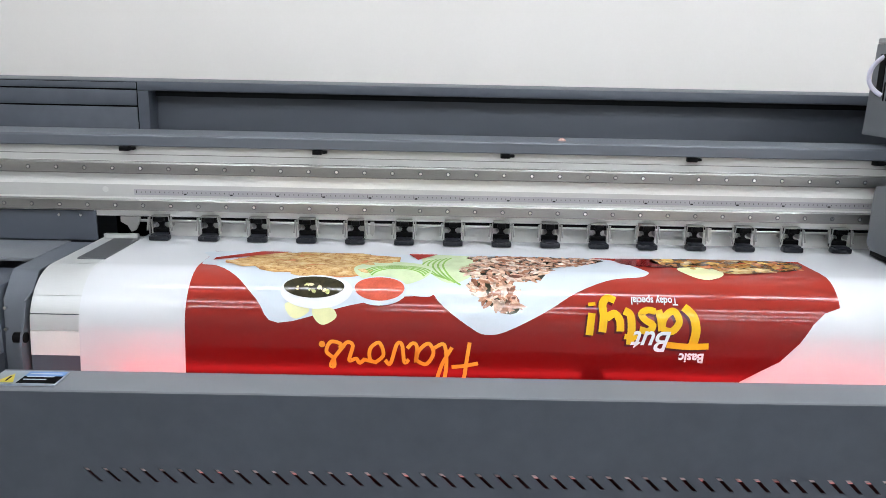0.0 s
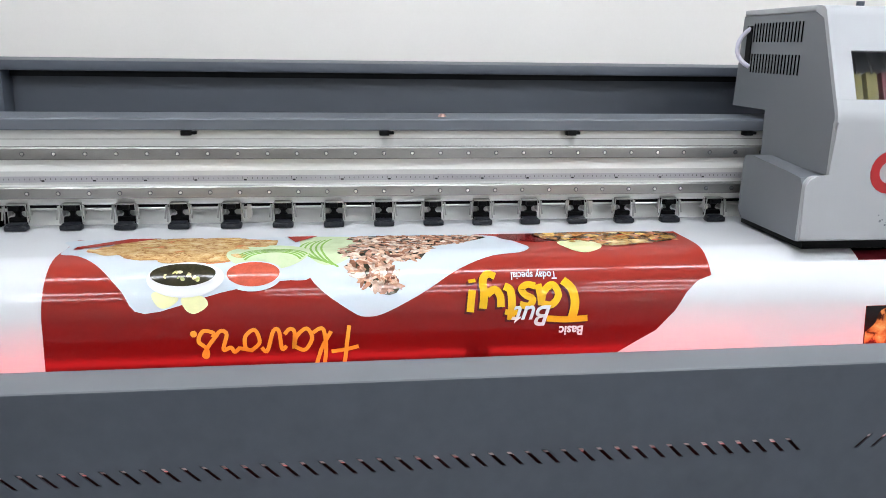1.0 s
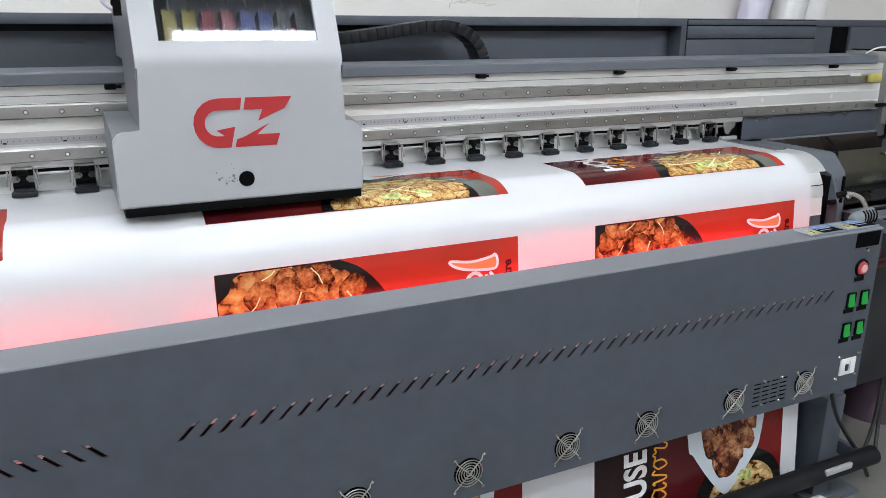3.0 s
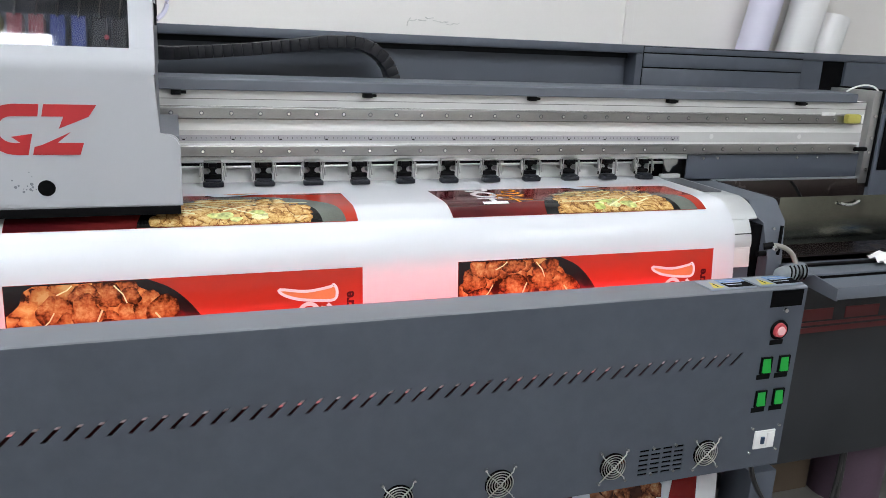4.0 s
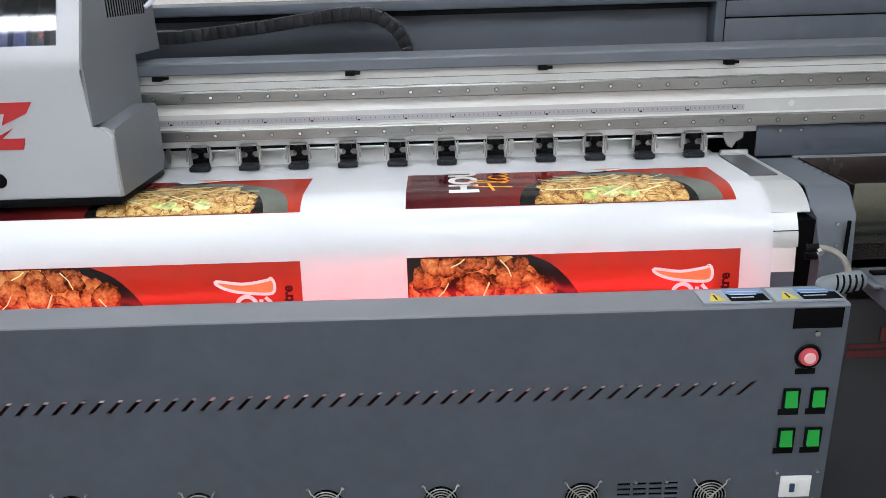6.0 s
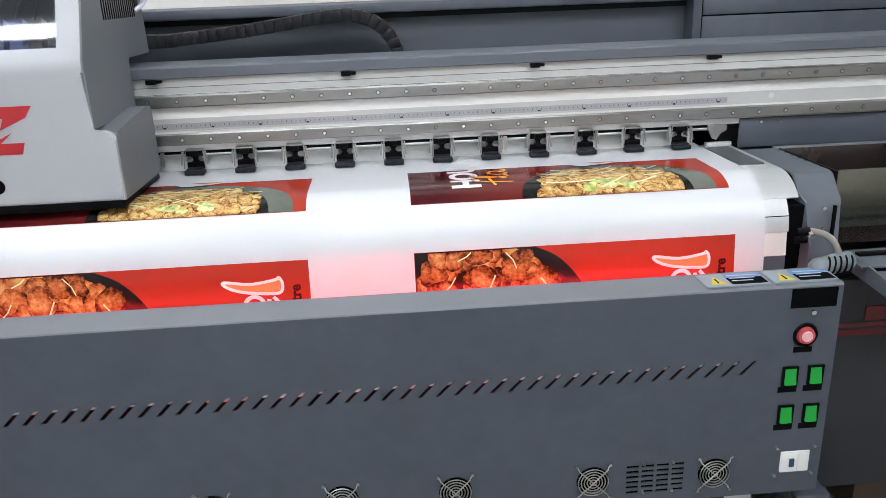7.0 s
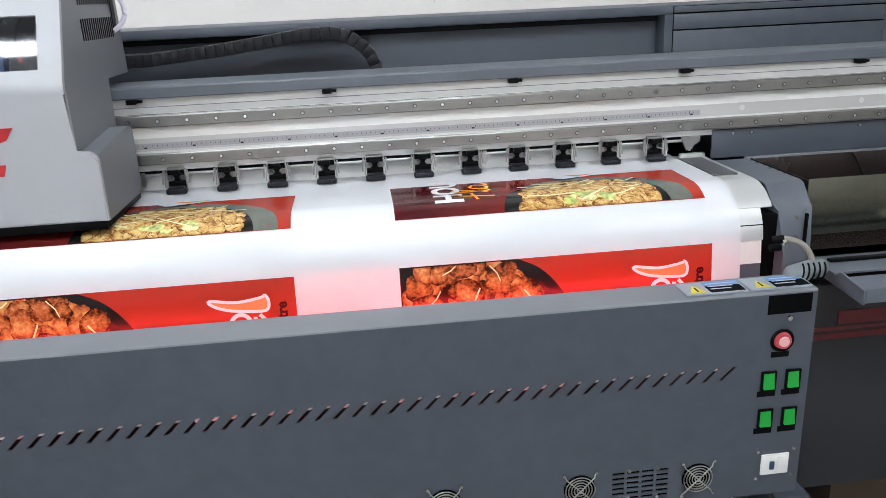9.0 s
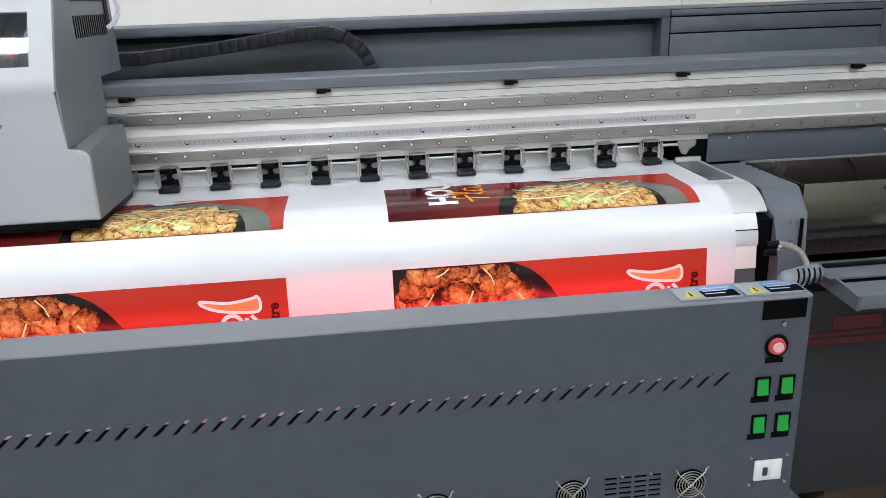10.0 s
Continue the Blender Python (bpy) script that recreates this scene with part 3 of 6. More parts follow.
    for x, z in [(3.171, 0.634), (3.218, 0.634), (3.171, 0.556), (3.218, 0.556)]:
        if sw0 is None:
            f = bmesh.new()
            for q in [(-0.0145, -0.0105), (0.0105, 0.0145)]:
                box(f, q[0], q[1], -0.005, 0, -0.0195, 0.0195, 0.0008)
            for q in [(-0.0195, -0.0155), (0.0155, 0.0195)]:
                box(f, -0.0105, 0.0105, -0.005, 0, q[0], q[1], 0.0008)
            box(f, -0.0105, 0.0105, 0, 0.002, -0.0155, 0.0155)
            sw = part("rocker_switch", f, M_BLACK, top, "black framed rocker switch, lit green")
            k = part("rocker", prism(bmesh.new(), [(-0.0005, -0.0152), (-0.0085, -0.0152), (-0.0048, 0.002), (-0.0035, 0.0152), (-0.0005, 0.0152)], -0.0102, 0.0102), M_GREEN, sw, "lit green rocker")
            lb = part("label_bar", boxm(-0.019, 0.016, -0.001, 0, -0.033, -0.0215), M_BLACK, sw)
            sw.location = (x, PY, z)
            sw0 = (sw, k, lb)
        else:
            o = again(sw0[0], top, pose(x, PY, z))
            for c in sw0[1:]:
                again(c, o, c.matrix_basis)
    so = part("socket_plate", boxm(3.172, 3.227, PY - 0.004, PY, 0.432, 0.476, 0.0015), M_SOCKET, top, "white power outlet plate")
    part("breaker_lever", boxm(3.188, 3.197, PY - 0.008, PY - 0.004, 0.445, 0.462, 0.001), M_NAVY, so, "small dark blue lever")
    part("socket_face", boxm(3.204, 3.222, PY - 0.006, PY - 0.004, 0.437, 0.471, 0.001), M_ROLL_B, so)
    for x, z in [(3.164, 0.425), (3.236, 0.425), (3.164, 0.484), (3.236, 0.484)]:
        again(s0, top, pose(x, PY, z))
    part("cable_gland", rodm((3.21, -0.445, PB), (3.21, -0.445, PB - 0.012), 0.012, 14), M_SOCKET, top)
    # warning stickers on the top lip
    for x0 in (3.010, 3.131, -0.079):
        tilt, q = PT + 0.0046, 0.113
        st = part("warning_sticker", boxm(x0, x0 + q, -0.474, -0.418, tilt - 0.0028, tilt - 0.0002), M_LABEL, top, "pale warning sticker with yellow triangle")
        tri = bmesh.new()
        pts = [(x0 + 0.011, -0.466), (x0 + 0.041, -0.466), (x0 + 0.026, -0.430)]
        va = [tri.verts.new((x, y, tilt + 0.0002)) for x, y in pts]
        vb = [tri.verts.new((x, y, tilt - 0.0002)) for x, y in pts]
        tri.faces.new(va), tri.faces.new(vb[::-1])
        for i in range(3):
            tri.faces.new((va[i], vb[i], vb[(i + 1) % 3], va[(i + 1) % 3]))
        part("triangle", tri, M_YEL, st, "yellow warning triangle")
        part("mark", boxm(x0 + 0.0245, x0 + 0.0275, -0.461, -0.442, tilt, tilt + 0.0006), M_BLACK, st)
        part("blue_field", boxm(x0 + 0.047, x0 + 0.111, -0.439, -0.421, tilt - 0.0004, tilt + 0.0004), M_BLUE, st)
        part("black_field", boxm(x0 + 0.047, x0 + 0.111, -0.469, -0.440, tilt - 0.0004, tilt + 0.0004), M_HOLE, st)
        for k in range(3):
            part("text_bar", boxm(x0 + 0.052, x0 + 0.106 - 0.008 * k, -0.4320 - 0.012 * k, -0.4290 - 0.012 * k, tilt + 0.0004, tilt + 0.0008), M_LTEXT, st)
    # hangers that hold the panel on the machine
    for x in (PX0 + 0.02, PX1 - 0.06):
        part("hanger", boxm(x, x + 0.03, -0.415, -0.345, 0.55, 0.60), M_PAINT_DARK, top)


front_panel()


# ---------------------------------------------------------------- gantry beam with rails, ruler and pinch rollers
BX0, BX1 = -0.75, 3.84


def gantry():
    top = thing("gantry_beam", "pale metal gantry beam with two steel rails", "machine beam")
    body = [(0.0, 1.158), (0.0, 1.145), (0.003, 1.144), (0.003, 1.139), (0.0, 1.138), (0.0, 1.005), (0.003, 1.002), (0.14, 1.002), (0.14, 1.158)]
    part("beam_body", prism(bmesh.new(), body, BX0, BX1), M_BEAM, top, smooth=False)
    bend = [(-0.0085 - 0.005 * math.cos(radians(15 * k)), 1.1760 + 0.005 * math.sin(radians(15 * k))) for k in range(7)]
    cover = [(-0.012, 1.156), (-0.0135, 1.158)] + bend + [(0.10, 1.1830), (0.10, 1.1800), (-0.008, 1.1780), (-0.0105, 1.1755), (-0.0105, 1.156)]
    part("beam_cover", prism(bmesh.new(), cover, BX0, BX1 - 0.05), M_COVER, top, "grey folded cover along the beam", smooth=False)
    knob = bmesh.new()
    bmesh.ops.create_uvsphere(knob, u_segments=16, v_segments=8, radius=0.010, matrix=Matrix.Translation((0.925, 0.03, 1.178)))
    part("cover_knob", knob, M_PEACH, top, "small peach rubber knob")
    part("cover_seal", boxm(BX0, BX1 - 0.05, -0.0104, 0.001, 1.157, 1.162), M_DARKMETAL, top)
    # guide rails
    for z in (1.110, 1.030):
        r = bmesh.new()
        prism(r, [(-0.001, z - 0.0115), (-0.008, z - 0.0115), (-0.011, z - 0.0085), (-0.014, z - 0.011), (-0.019, z - 0.011), (-0.020, z - 0.010),
                  (-0.020, z + 0.010), (-0.019, z + 0.011), (-0.014, z + 0.011), (-0.011, z + 0.0085), (-0.008, z + 0.0115), (-0.001, z + 0.0115)], BX0 + 0.02, BX1 - 0.03)
        rail = part("guide_rail", r, M_RAIL, top, "ground steel guide rail with screws")
        s0 = None
        for i in range(75):
            x = BX0 + 0.06 + 0.0595 * i
            if x > BX1 - 0.06:
                break
            if s0 is None:
                b = rodm((0, 0.001, 0), (0, -0.0004, 0), 0.0049, 14)
                dark = set(b.faces)
                rod(b, (0, 0.001, 0), (0, -0.0013, 0), 0.0036, 12, 0.0030)
                for f in b.faces:
                    f.material_index = 0 if f in dark else 1
                s0 = part("rail_screw", b, M_DARKMETAL, rail)
                s0.data.materials.append(M_SCREW)
                s0.location = (x, -0.020, z)
            else:
                again(s0, rail, pose(x, -0.020, z))
    # shadow joints of the extrusion
    for z, h in ((1.1565, 0.0022), (1.1375, 0.0014), (1.0965, 0.0020), (1.0655, 0.0012), (1.0475, 0.0012), (1.0165, 0.0022), (1.1225, 0.0010)):
        part("beam_joint", boxm(BX0, BX1, -0.0006, 0.0004, z - h / 2, z + h / 2), M_JOINT, top)
    part("grey_strip", boxm(BX0, BX1, -0.0012, 0.0003, 1.0455, 1.0725), M_SATIN, top, "satin grey strip round the ruler")
    part("grey_strip", boxm(BX0, BX1, -0.0003, 0.0006, 1.1240, 1.1552), M_SATIN, top, "satin grey strip under the cover")
    # ruler tape with its ticks
    tape = part("ruler", boxm(0.0, 3.23, -0.0022, 0.0, 1.050, 1.0625), M_TAPE, top, "printed steel ruler tape on the beam")
    bm = bmesh.new()
    for i in range(323):
        x = 0.005 + 0.01 * i
        h = 0.0062 if i % 10 == 0 else 0.0032
        box(bm, x - 0.0005, x + 0.0005, -0.0026, -0.0021, 1.0575 - h / 2 - 0.001, 1.0575 + h / 2 - 0.001)
    tk = part("ruler_ticks", bm, M_INK, tape, "row of dark ruler ticks", smooth=False)
    tagged(tk, kind="stuff")
    bm = bmesh.new()
    for i in range(32):
        x = 0.105 + 0.1 * i
        box(bm, x + 0.002, x + 0.008, -0.0026, -0.0021, 1.0515, 1.0545)
    tagged(part("ruler_figures", bm, M_INK, tape, "dark bars for the ruler's figures", smooth=False), kind="stuff")
    for x in (-0.062, 3.33, 3.62):
        part("beam_plug", rodm((x, 0.001, 1.061), (x, -0.0015, 1.061), 0.0065, 18), M_PLATE, top)
    # black clips under the cover
    c0 = None
    for i in range(10):
        x = {0: -0.009, 8: 3.187}.get(i, 0.4 * i)
        if c0 is None:
            b = boxm(-0.011, 0.009, -0.019, -0.0005, -0.005, 0.005, 0.0012)
            box(b, 0.009, 0.019, -0.014, -0.0005, -0.003, 0.003, 0.0008)
            c0 = part("cover_clip", b, M_BLACK, top, "small black cable clip")
            c0.location = (x, 0, 1.151)
        else:
            again(c0, top, pose(x, 0, 1.151))
    # plate behind the rollers, shaft, hooks
    part("roller_plate", prism(bmesh.new(), [(0.030, 0.950), (0.030, 1.0015), (0.034, 1.0015), (0.034, 0.950)], 0.02, 3.17), M_PLATE, top, "pale plate behind the pinch rollers", smooth=False)
    part("roller_shaft", rodm((0.0, 0.006, 0.993), (3.20, 0.006, 0.993), 0.0042, 12), M_STEEL, top)
    # black strip in place of the shadow under the beam
    part("under_beam_shade", boxm(0.0, 3.20, 0.002, 0.03, 0.9960, 1.0018, 0.001), M_HOLE, top)
    for s, x in ((1, 3.200), (-1, 0.0)):
        end = plate(bmesh.new(), [(x - s * 0.010, 1.0015), (x + s * 0.034, 1.0015), (x + s * 0.034, 0.990), (x + s * 0.020, 0.982), (x + s * 0.012, 0.968), (x + s * 0.002, 0.972), (x - s * 0.004, 0.984)], -0.002, 0.003)
        part("shaft_bracket", end, M_BRACKET, top, "pale cast bracket at the shaft's end", smooth=False)
    h0 = None
    for i in range(10):
        x = 0.515 + 0.37 * i
        if x > 3.2:
            break
        if h0 is None:
            b = plate(bmesh.new(), [(-0.004, 0.004), (0.004, 0.004), (0.005, -0.018), (0.001, -0.028), (-0.006, -0.022)], -0.004, 0.004)
            h0 = part("shaft_hook", b, M_STEEL, top)
            h0.location = (x, 0.002, 0.996)
        else:
            again(h0, top, pose(x, 0.002, 0.996))
    # pinch rollers
    p0 = None
    for k in range(30):
        m = pose(0.057 + 0.10572 * k, -0.012, 0.955)
        if p0 is None:
            b = bmesh.new()
            for s in (-1, 1):
                # splayed side arm, folded outwards at its foot
                n0 = len(b.verts)
                plate(b, [(s * 0.0192, 0.052), (s * 0.0207, 0.052), (s * 0.0222, 0.030), (s * 0.0240, 0.014), (s * 0.0215, 0.013), (s * 0.0205, 0.030)], -0.009, -0.006)
                rod(b, (s * 0.0243, -0.004, 0.049), (s * 0.0268, -0.009, 0.021), 0.0019, 8)
                box(b, *sorted((s * 0.0185, s * 0.0200)), 0.004, 0.028, 0.026, 0.050)
            box(b, -0.0175, 0.0175, -0.008, 0.028, 0.0510, 0.0535, 0.0005)
            a = part("pinch_roller", b, M_BRACKET, top, "steel bracket with black spring lever and rubber roller")
            lv = boxm(-0.0180, 0.0180, 0.000, 0.012, 0.038, 0.0505, 0.0015)
            box(lv, -0.0180, 0.0180, 0.000, 0.012, 0.010, 0.0245, 0.0015)
            plate(lv, [(-0.0100, 0.0385), (0.0100, 0.0385), (0.0048, 0.0335), (0.0048, 0.0290), (0.0100, 0.024), (-0.0100, 0.024), (-0.0048, 0.0290), (-0.0048, 0.0335)], 0.002, 0.010)
            box(lv, -0.0085, 0.0085, -0.011, 0.004, 0.041, 0.0500, 0.001)
            l2 = part("lever", lv, M_BLACK, a, "black plastic lever")
            sp = bmesh.new()
            rod(sp, (-0.0095, 0.003, 0.0345), (-0.0090, -0.004, 0.0315), 0.0030, 10, 0.0020)
            l3 = part("spring", sp, M_STEEL, a, "bright spring pin")
            f = boxm(-0.0215, 0.0215, -0.021, 0.000, 0.0008, 0.0115, 0.0030, 3)
            for q in (-0.009, 0.009):
                box(f, q - 0.0008, q + 0.0008, -0.0218, -0.008, 0.002, 0.0130, 0.0004)
            box(f, -0.016, 0.016, -0.0205, 0.002, 0.0120, 0.0150, 0.001)
            l4 = part("roller_foot", f, M_FOOT, a, "black rubber roller foot")
            a.matrix_basis = m
            p0 = (a, l2, l3, l4)
        else:
            o = again(p0[0], top, m)
            for c in p0[1:]:
                again(c, o, c.matrix_basis)
    # end blocks
    blk = part("end_bracket", boxm(BX1 + 0.002, BX1 + 0.030, -0.02, 0.14, 0.93, 1.19, 0.003), M_BRACKET, top, "metal end bracket")
    for z in (0.97, 1.02, 1.06, 1.12):
        part("bolt", rodm((BX1 + 0.016, -0.02, z), (BX1 + 0.016, -0.025, z), 0.005, 8), M_SCREW, blk)
    part("bracket_edge", boxm(BX1 + 0.0305, BX1 + 0.036, -0.024, 0.14, 0.92, 1.195, 0.001), M_BLACK, blk, "black edge strip")
    part("end_stop", boxm(3.742, 3.790, -0.040, -0.021, 1.101, 1.127, 0.006), M_YTAPE, top, "yellow rail end stop")
    part("end_sticker", boxm(3.665, 3.712, -0.0225, -0.0205, 1.121, 1.130), M_SOCKET, top)
    part("rail_bumper", rodm((3.795, -0.03, 1.03), (3.835, -0.03, 1.03), 0.006, 12), M_BLACK, top)
    part("end_wire", tube(bmesh.new(), bezier([(3.79, 0.03, 1.184), (3.83, 0.0, 1.225), (3.875, -0.03, 1.20), (3.868, 0.0, 1.15)], 14), 0.0025, 8), M_SOCKET, top, "thin white wire")


gantry()


# ---------------------------------------------------------------- machine body under and behind the beam
def machine_body():
    top = thing("printer_body", "grey wide-format printer housing behind the beam", "printer")
    Y, Z1 = 0.263, 1.285
    TX0, TX1 = -0.054, 3.245
    part("rear_top", boxm(-1.1, 4.35, Y + 0.0, 0.60, 1.262, Z1, 0.003), M_PAINT, top)
    part("rear_left", boxm(-1.1, TX0, Y, 0.45, 0.30, 1.2615), M_PAINT, top)
    part("rear_right", boxm(TX1, 3.918, Y, 0.45, 0.30, 1.2615), M_PAINT, top)
    part("rear_post", boxm(4.012, 4.35, Y, 0.45, 0.30, 1.2615), M_PAINT, top)
    # shallow black sheet, coloured as the slot's unlit depth
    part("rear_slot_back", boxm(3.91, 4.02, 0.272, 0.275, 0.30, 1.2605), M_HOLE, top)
    part("trough_back", prism(bmesh.new(), [(0.305, 1.02), (0.325, 1.2615), (0.33, 1.2615), (0.31, 1.02)], TX0, TX1), M_PAINT_DARK, top, "dark recessed trough wall", smooth=False)
    # near-black strip along the trough's top, below the rim
    part("trough_dark_strip", boxm(TX0, TX1, 0.312, 0.315, 1.2475, 1.2612), M_RUBBER, top, "dark strip under the rear rim")
    part("trough_floor", boxm(TX0, TX1, 0.145, 0.305, 1.02, 1.025), M_PAINT_DARK, top)
    part("rear_skirt", boxm(-1.1, 4.35, 0.15, Y - 0.001, 0.30, 1.019), M_PAINT_DARK, top)
    # closing panels with open joints
    for x0, x1 in ((-1.05, -0.082), (3.268, 3.835)):
        for z0, z1 in ((1.05, 1.222), (1.226, 1.2625), (1.2665, 1.281)):
            part("rear_panel", boxm(x0, x1, Y - 0.0035, Y - 0.0005, z0, z1, 0.001), M_PAINT, top)
        part("panel_joint", boxm(x0 - 0.002, x1 + 0.002, Y - 0.0006, Y + 0.0002, 1.05, 1.2825), M_HOLE, top)
    # skirts below the beam, beside the web
    for x0, x1, ss in ((-1.1, -0.086, (-0.165, -0.118, -0.62, -0.66)), (3.262, 3.85, (3.31, 3.355, 3.62, 3.69))):
        sk = part("beam_skirt", boxm(x0, x1, -0.004, 0.0, 0.948, 1.014, 0.001), M_PAINT_DARK, top, "dark blue-grey skirt plate")
        for x in ss:
            part("skirt_screw", rodm((x, -0.004, 1.004), (x, -0.008, 1.004), 0.0042, 10, 0.003), M_SCREW, sk)
    # black sheet standing for the unlit space behind the rollers
    part("dark_gap_sheet", boxm(-0.086, 3.262, 0.10, 0.104, 0.90, 1.006), M_HOLE, top)
    # end frame at the far end
    fr = bmesh.new()
    box(fr, 3.875, 4.35, -0.03, 0.262, 0.30, 1.13, 0.004)
    part("end_frame", fr, M_PAINT, top, "grey end frame of the printer")
    part("end_recess", boxm(3.885, 3.955, -0.036, -0.031, 0.97, 1.12, 0.003), M_BLACK, top)
    # left side deck
    part("left_deck", boxm(-1.1, -0.145, -0.16, -0.005, 0.938, 0.946, 0.001), M_PAINT_LIGHT, top, "light grey deck ledge")
    part("left_front", boxm(-1.1, -0.145, -0.30, -0.161, 0.3, 0.925, 0.002), M_PAINT_DARK, top)
    part("left_base", boxm(-1.1, -0.145, -0.40, -0.301, 0.3, 0.80, 0.002), M_PAINT, top)
    # legs and lower stretcher
    for x in (-0.6, 3.60):
        part("leg", boxm(x, x + 0.09, 0.0, 0.14, 0.0, 0.30, 0.004), M_PAINT_DARK, top)
    part("leg", boxm(3.262, 3.335, -0.405, -0.30, 0.0, 0.31, 0.004), M_PAINT_DARK, top, "grey front column beside the heater panel")
    part("foot_plate", boxm(3.235, 3.41, -0.44, -0.27, -0.0005, 0.012, 0.002), M_COVER, top, "grey foot plate of the front column")
    part("belly", boxm(-0.14, 3.30, -0.20, 0.148, 0.30, 0.90), M_PAINT_DARK, top)


machine_body()


# ---------------------------------------------------------------- web path: flat bed, round nose, drop
RN = 0.105
ARC = RN * math.pi / 2
CUTS = [0.22 + ARC * i / 16 for i in range(17)]


def web(s, h=0.0):
    """(y, z) of the printed web s metres from the rollers, h metres off its face."""
    if s < 0.22:
        return -s, 0.954 + h
    if s < 0.22 + ARC:
        a = (s - 0.22) / RN
        return -0.22 - (RN + h) * math.sin(a), 0.849 + (RN + h) * math.cos(a)
    d = s - 0.22 - ARC
    return -0.325 - 0.1 * d - h, 0.849 - d


def bed():
    top = thing("platen", "curved satin aluminium platen under the web", "platen")
    steps = [-0.03, 0.10] + CUTS[:1]

    def shell(name, s0, s1, x0, x1, h, m, label=""):
        ss = [s0] + [c for c in CUTS if s0 < c < s1] + [s1]
        out = [web(s, h) for s in ss] + [web(s, h - 0.004) for s in reversed(ss)]
        return part(name, prism(bmesh.new(), out, x0, x1), m, top, label)
    for x0, x1 in ((-0.080, 3.252),):
        shell("flat_plate", -0.03, 0.218, x0, x1, -0.0025, M_ALU)
        shell("nose", 0.2195, 0.315, x0, x1, -0.0025, M_ALU)
        shell("nose", 0.3158, 0.350, x0, x1 - 0.025, -0.0025, M_ALU)
        shell("nose", 0.3520, 0.382, x0, x1 - 0.025, -0.0025, M_ALU)
        shell("apron", 0.383, 0.428, x0, x1 - 0.028, -0.002, M_PLATE, "pale foil strip")
        shell("apron", 0.429, 0.60, x0, x1 - 0.028, -0.004, M_PAINT_DARK, "dark lower strip")
    for x0, x1 in ((-0.048, 0.008), (3.182, 3.236)):
        shell("edge_guard", 0.012, 0.185, x0, x1, 0.0005, M_DARKMETAL, "dark steel edge guard strip")
    part("back_bar", boxm(-0.075, 0.0, 0.0, 0.012, 0.952, 0.962, 0.002), M_ALU, top)
    part("back_bar", boxm(3.19, 3.25, 0.0, 0.012, 0.952, 0.962, 0.002), M_ALU, top)
    # end plates with folded edge
    for s, x in ((1, 3.258), (-1, -0.086)):
        out = [(-0.03, 0.945), (-0.20, 0.945), (-0.315, 0.905), (-0.345, 0.83), (-0.355, 0.60), (-0.20, 0.55), (-0.03, 0.55)]
        e = prism(bmesh.new(), out, *sorted((x, x + s * 0.004)))
        part("end_plate", e, M_COVER, top, "grey folded end plate", smooth=False)
        w = 0.085 if s > 0 else 0.055
        fold = [(-0.02, 0.9465), (-0.24, 0.9465), (-0.252, 0.943), (-0.290, 0.90), (-0.300, 0.80), (-0.300, 0.60), (-0.296, 0.60), (-0.296, 0.80), (-0.286, 0.898), (-0.248, 0.940), (-0.24, 0.9435), (-0.02, 0.9435)]
        fp = part("end_fold", prism(bmesh.new(), fold, *sorted((x + s * 0.0045, x + s * w))), M_COVER, top)
        for z, y in ((0.885, -0.2925), (0.845, -0.2975), (0.70, -0.301)):
            part("bolt", rodm((x + s * 0.05, y, z), (x + s * 0.05, y - 0.006, z), 0.0035, 8), M_SCREW, fp)
    part("fold_slot", boxm(3.324, 3.329, -0.3045, -0.2985, 0.822, 0.892), M_HOLE, top, "black upright slot in the end plate")
    for k in range(7):
        part("bolt", rodm((3.335, -0.05 - 0.028 * k, 0.9465), (3.335, -0.05 - 0.028 * k, 0.949), 0.0028, 8), M_SCREW, top)
    # black filler, shade between nose and end plate put in as colour
    part("nose_gap_sheet", boxm(3.2275, 3.2575, -0.315, -0.20, 0.70, 0.90), M_HOLE, top)
    part("adjuster", rodm((3.236, -0.335, 0.838), (3.257, -0.335, 0.838), 0.007, 10), M_BLACK, top)
    part("adjuster", rodm((-0.084, -0.33, 0.84), (-0.105, -0.33, 0.84), 0.010, 12), M_BLACK, top)


bed()


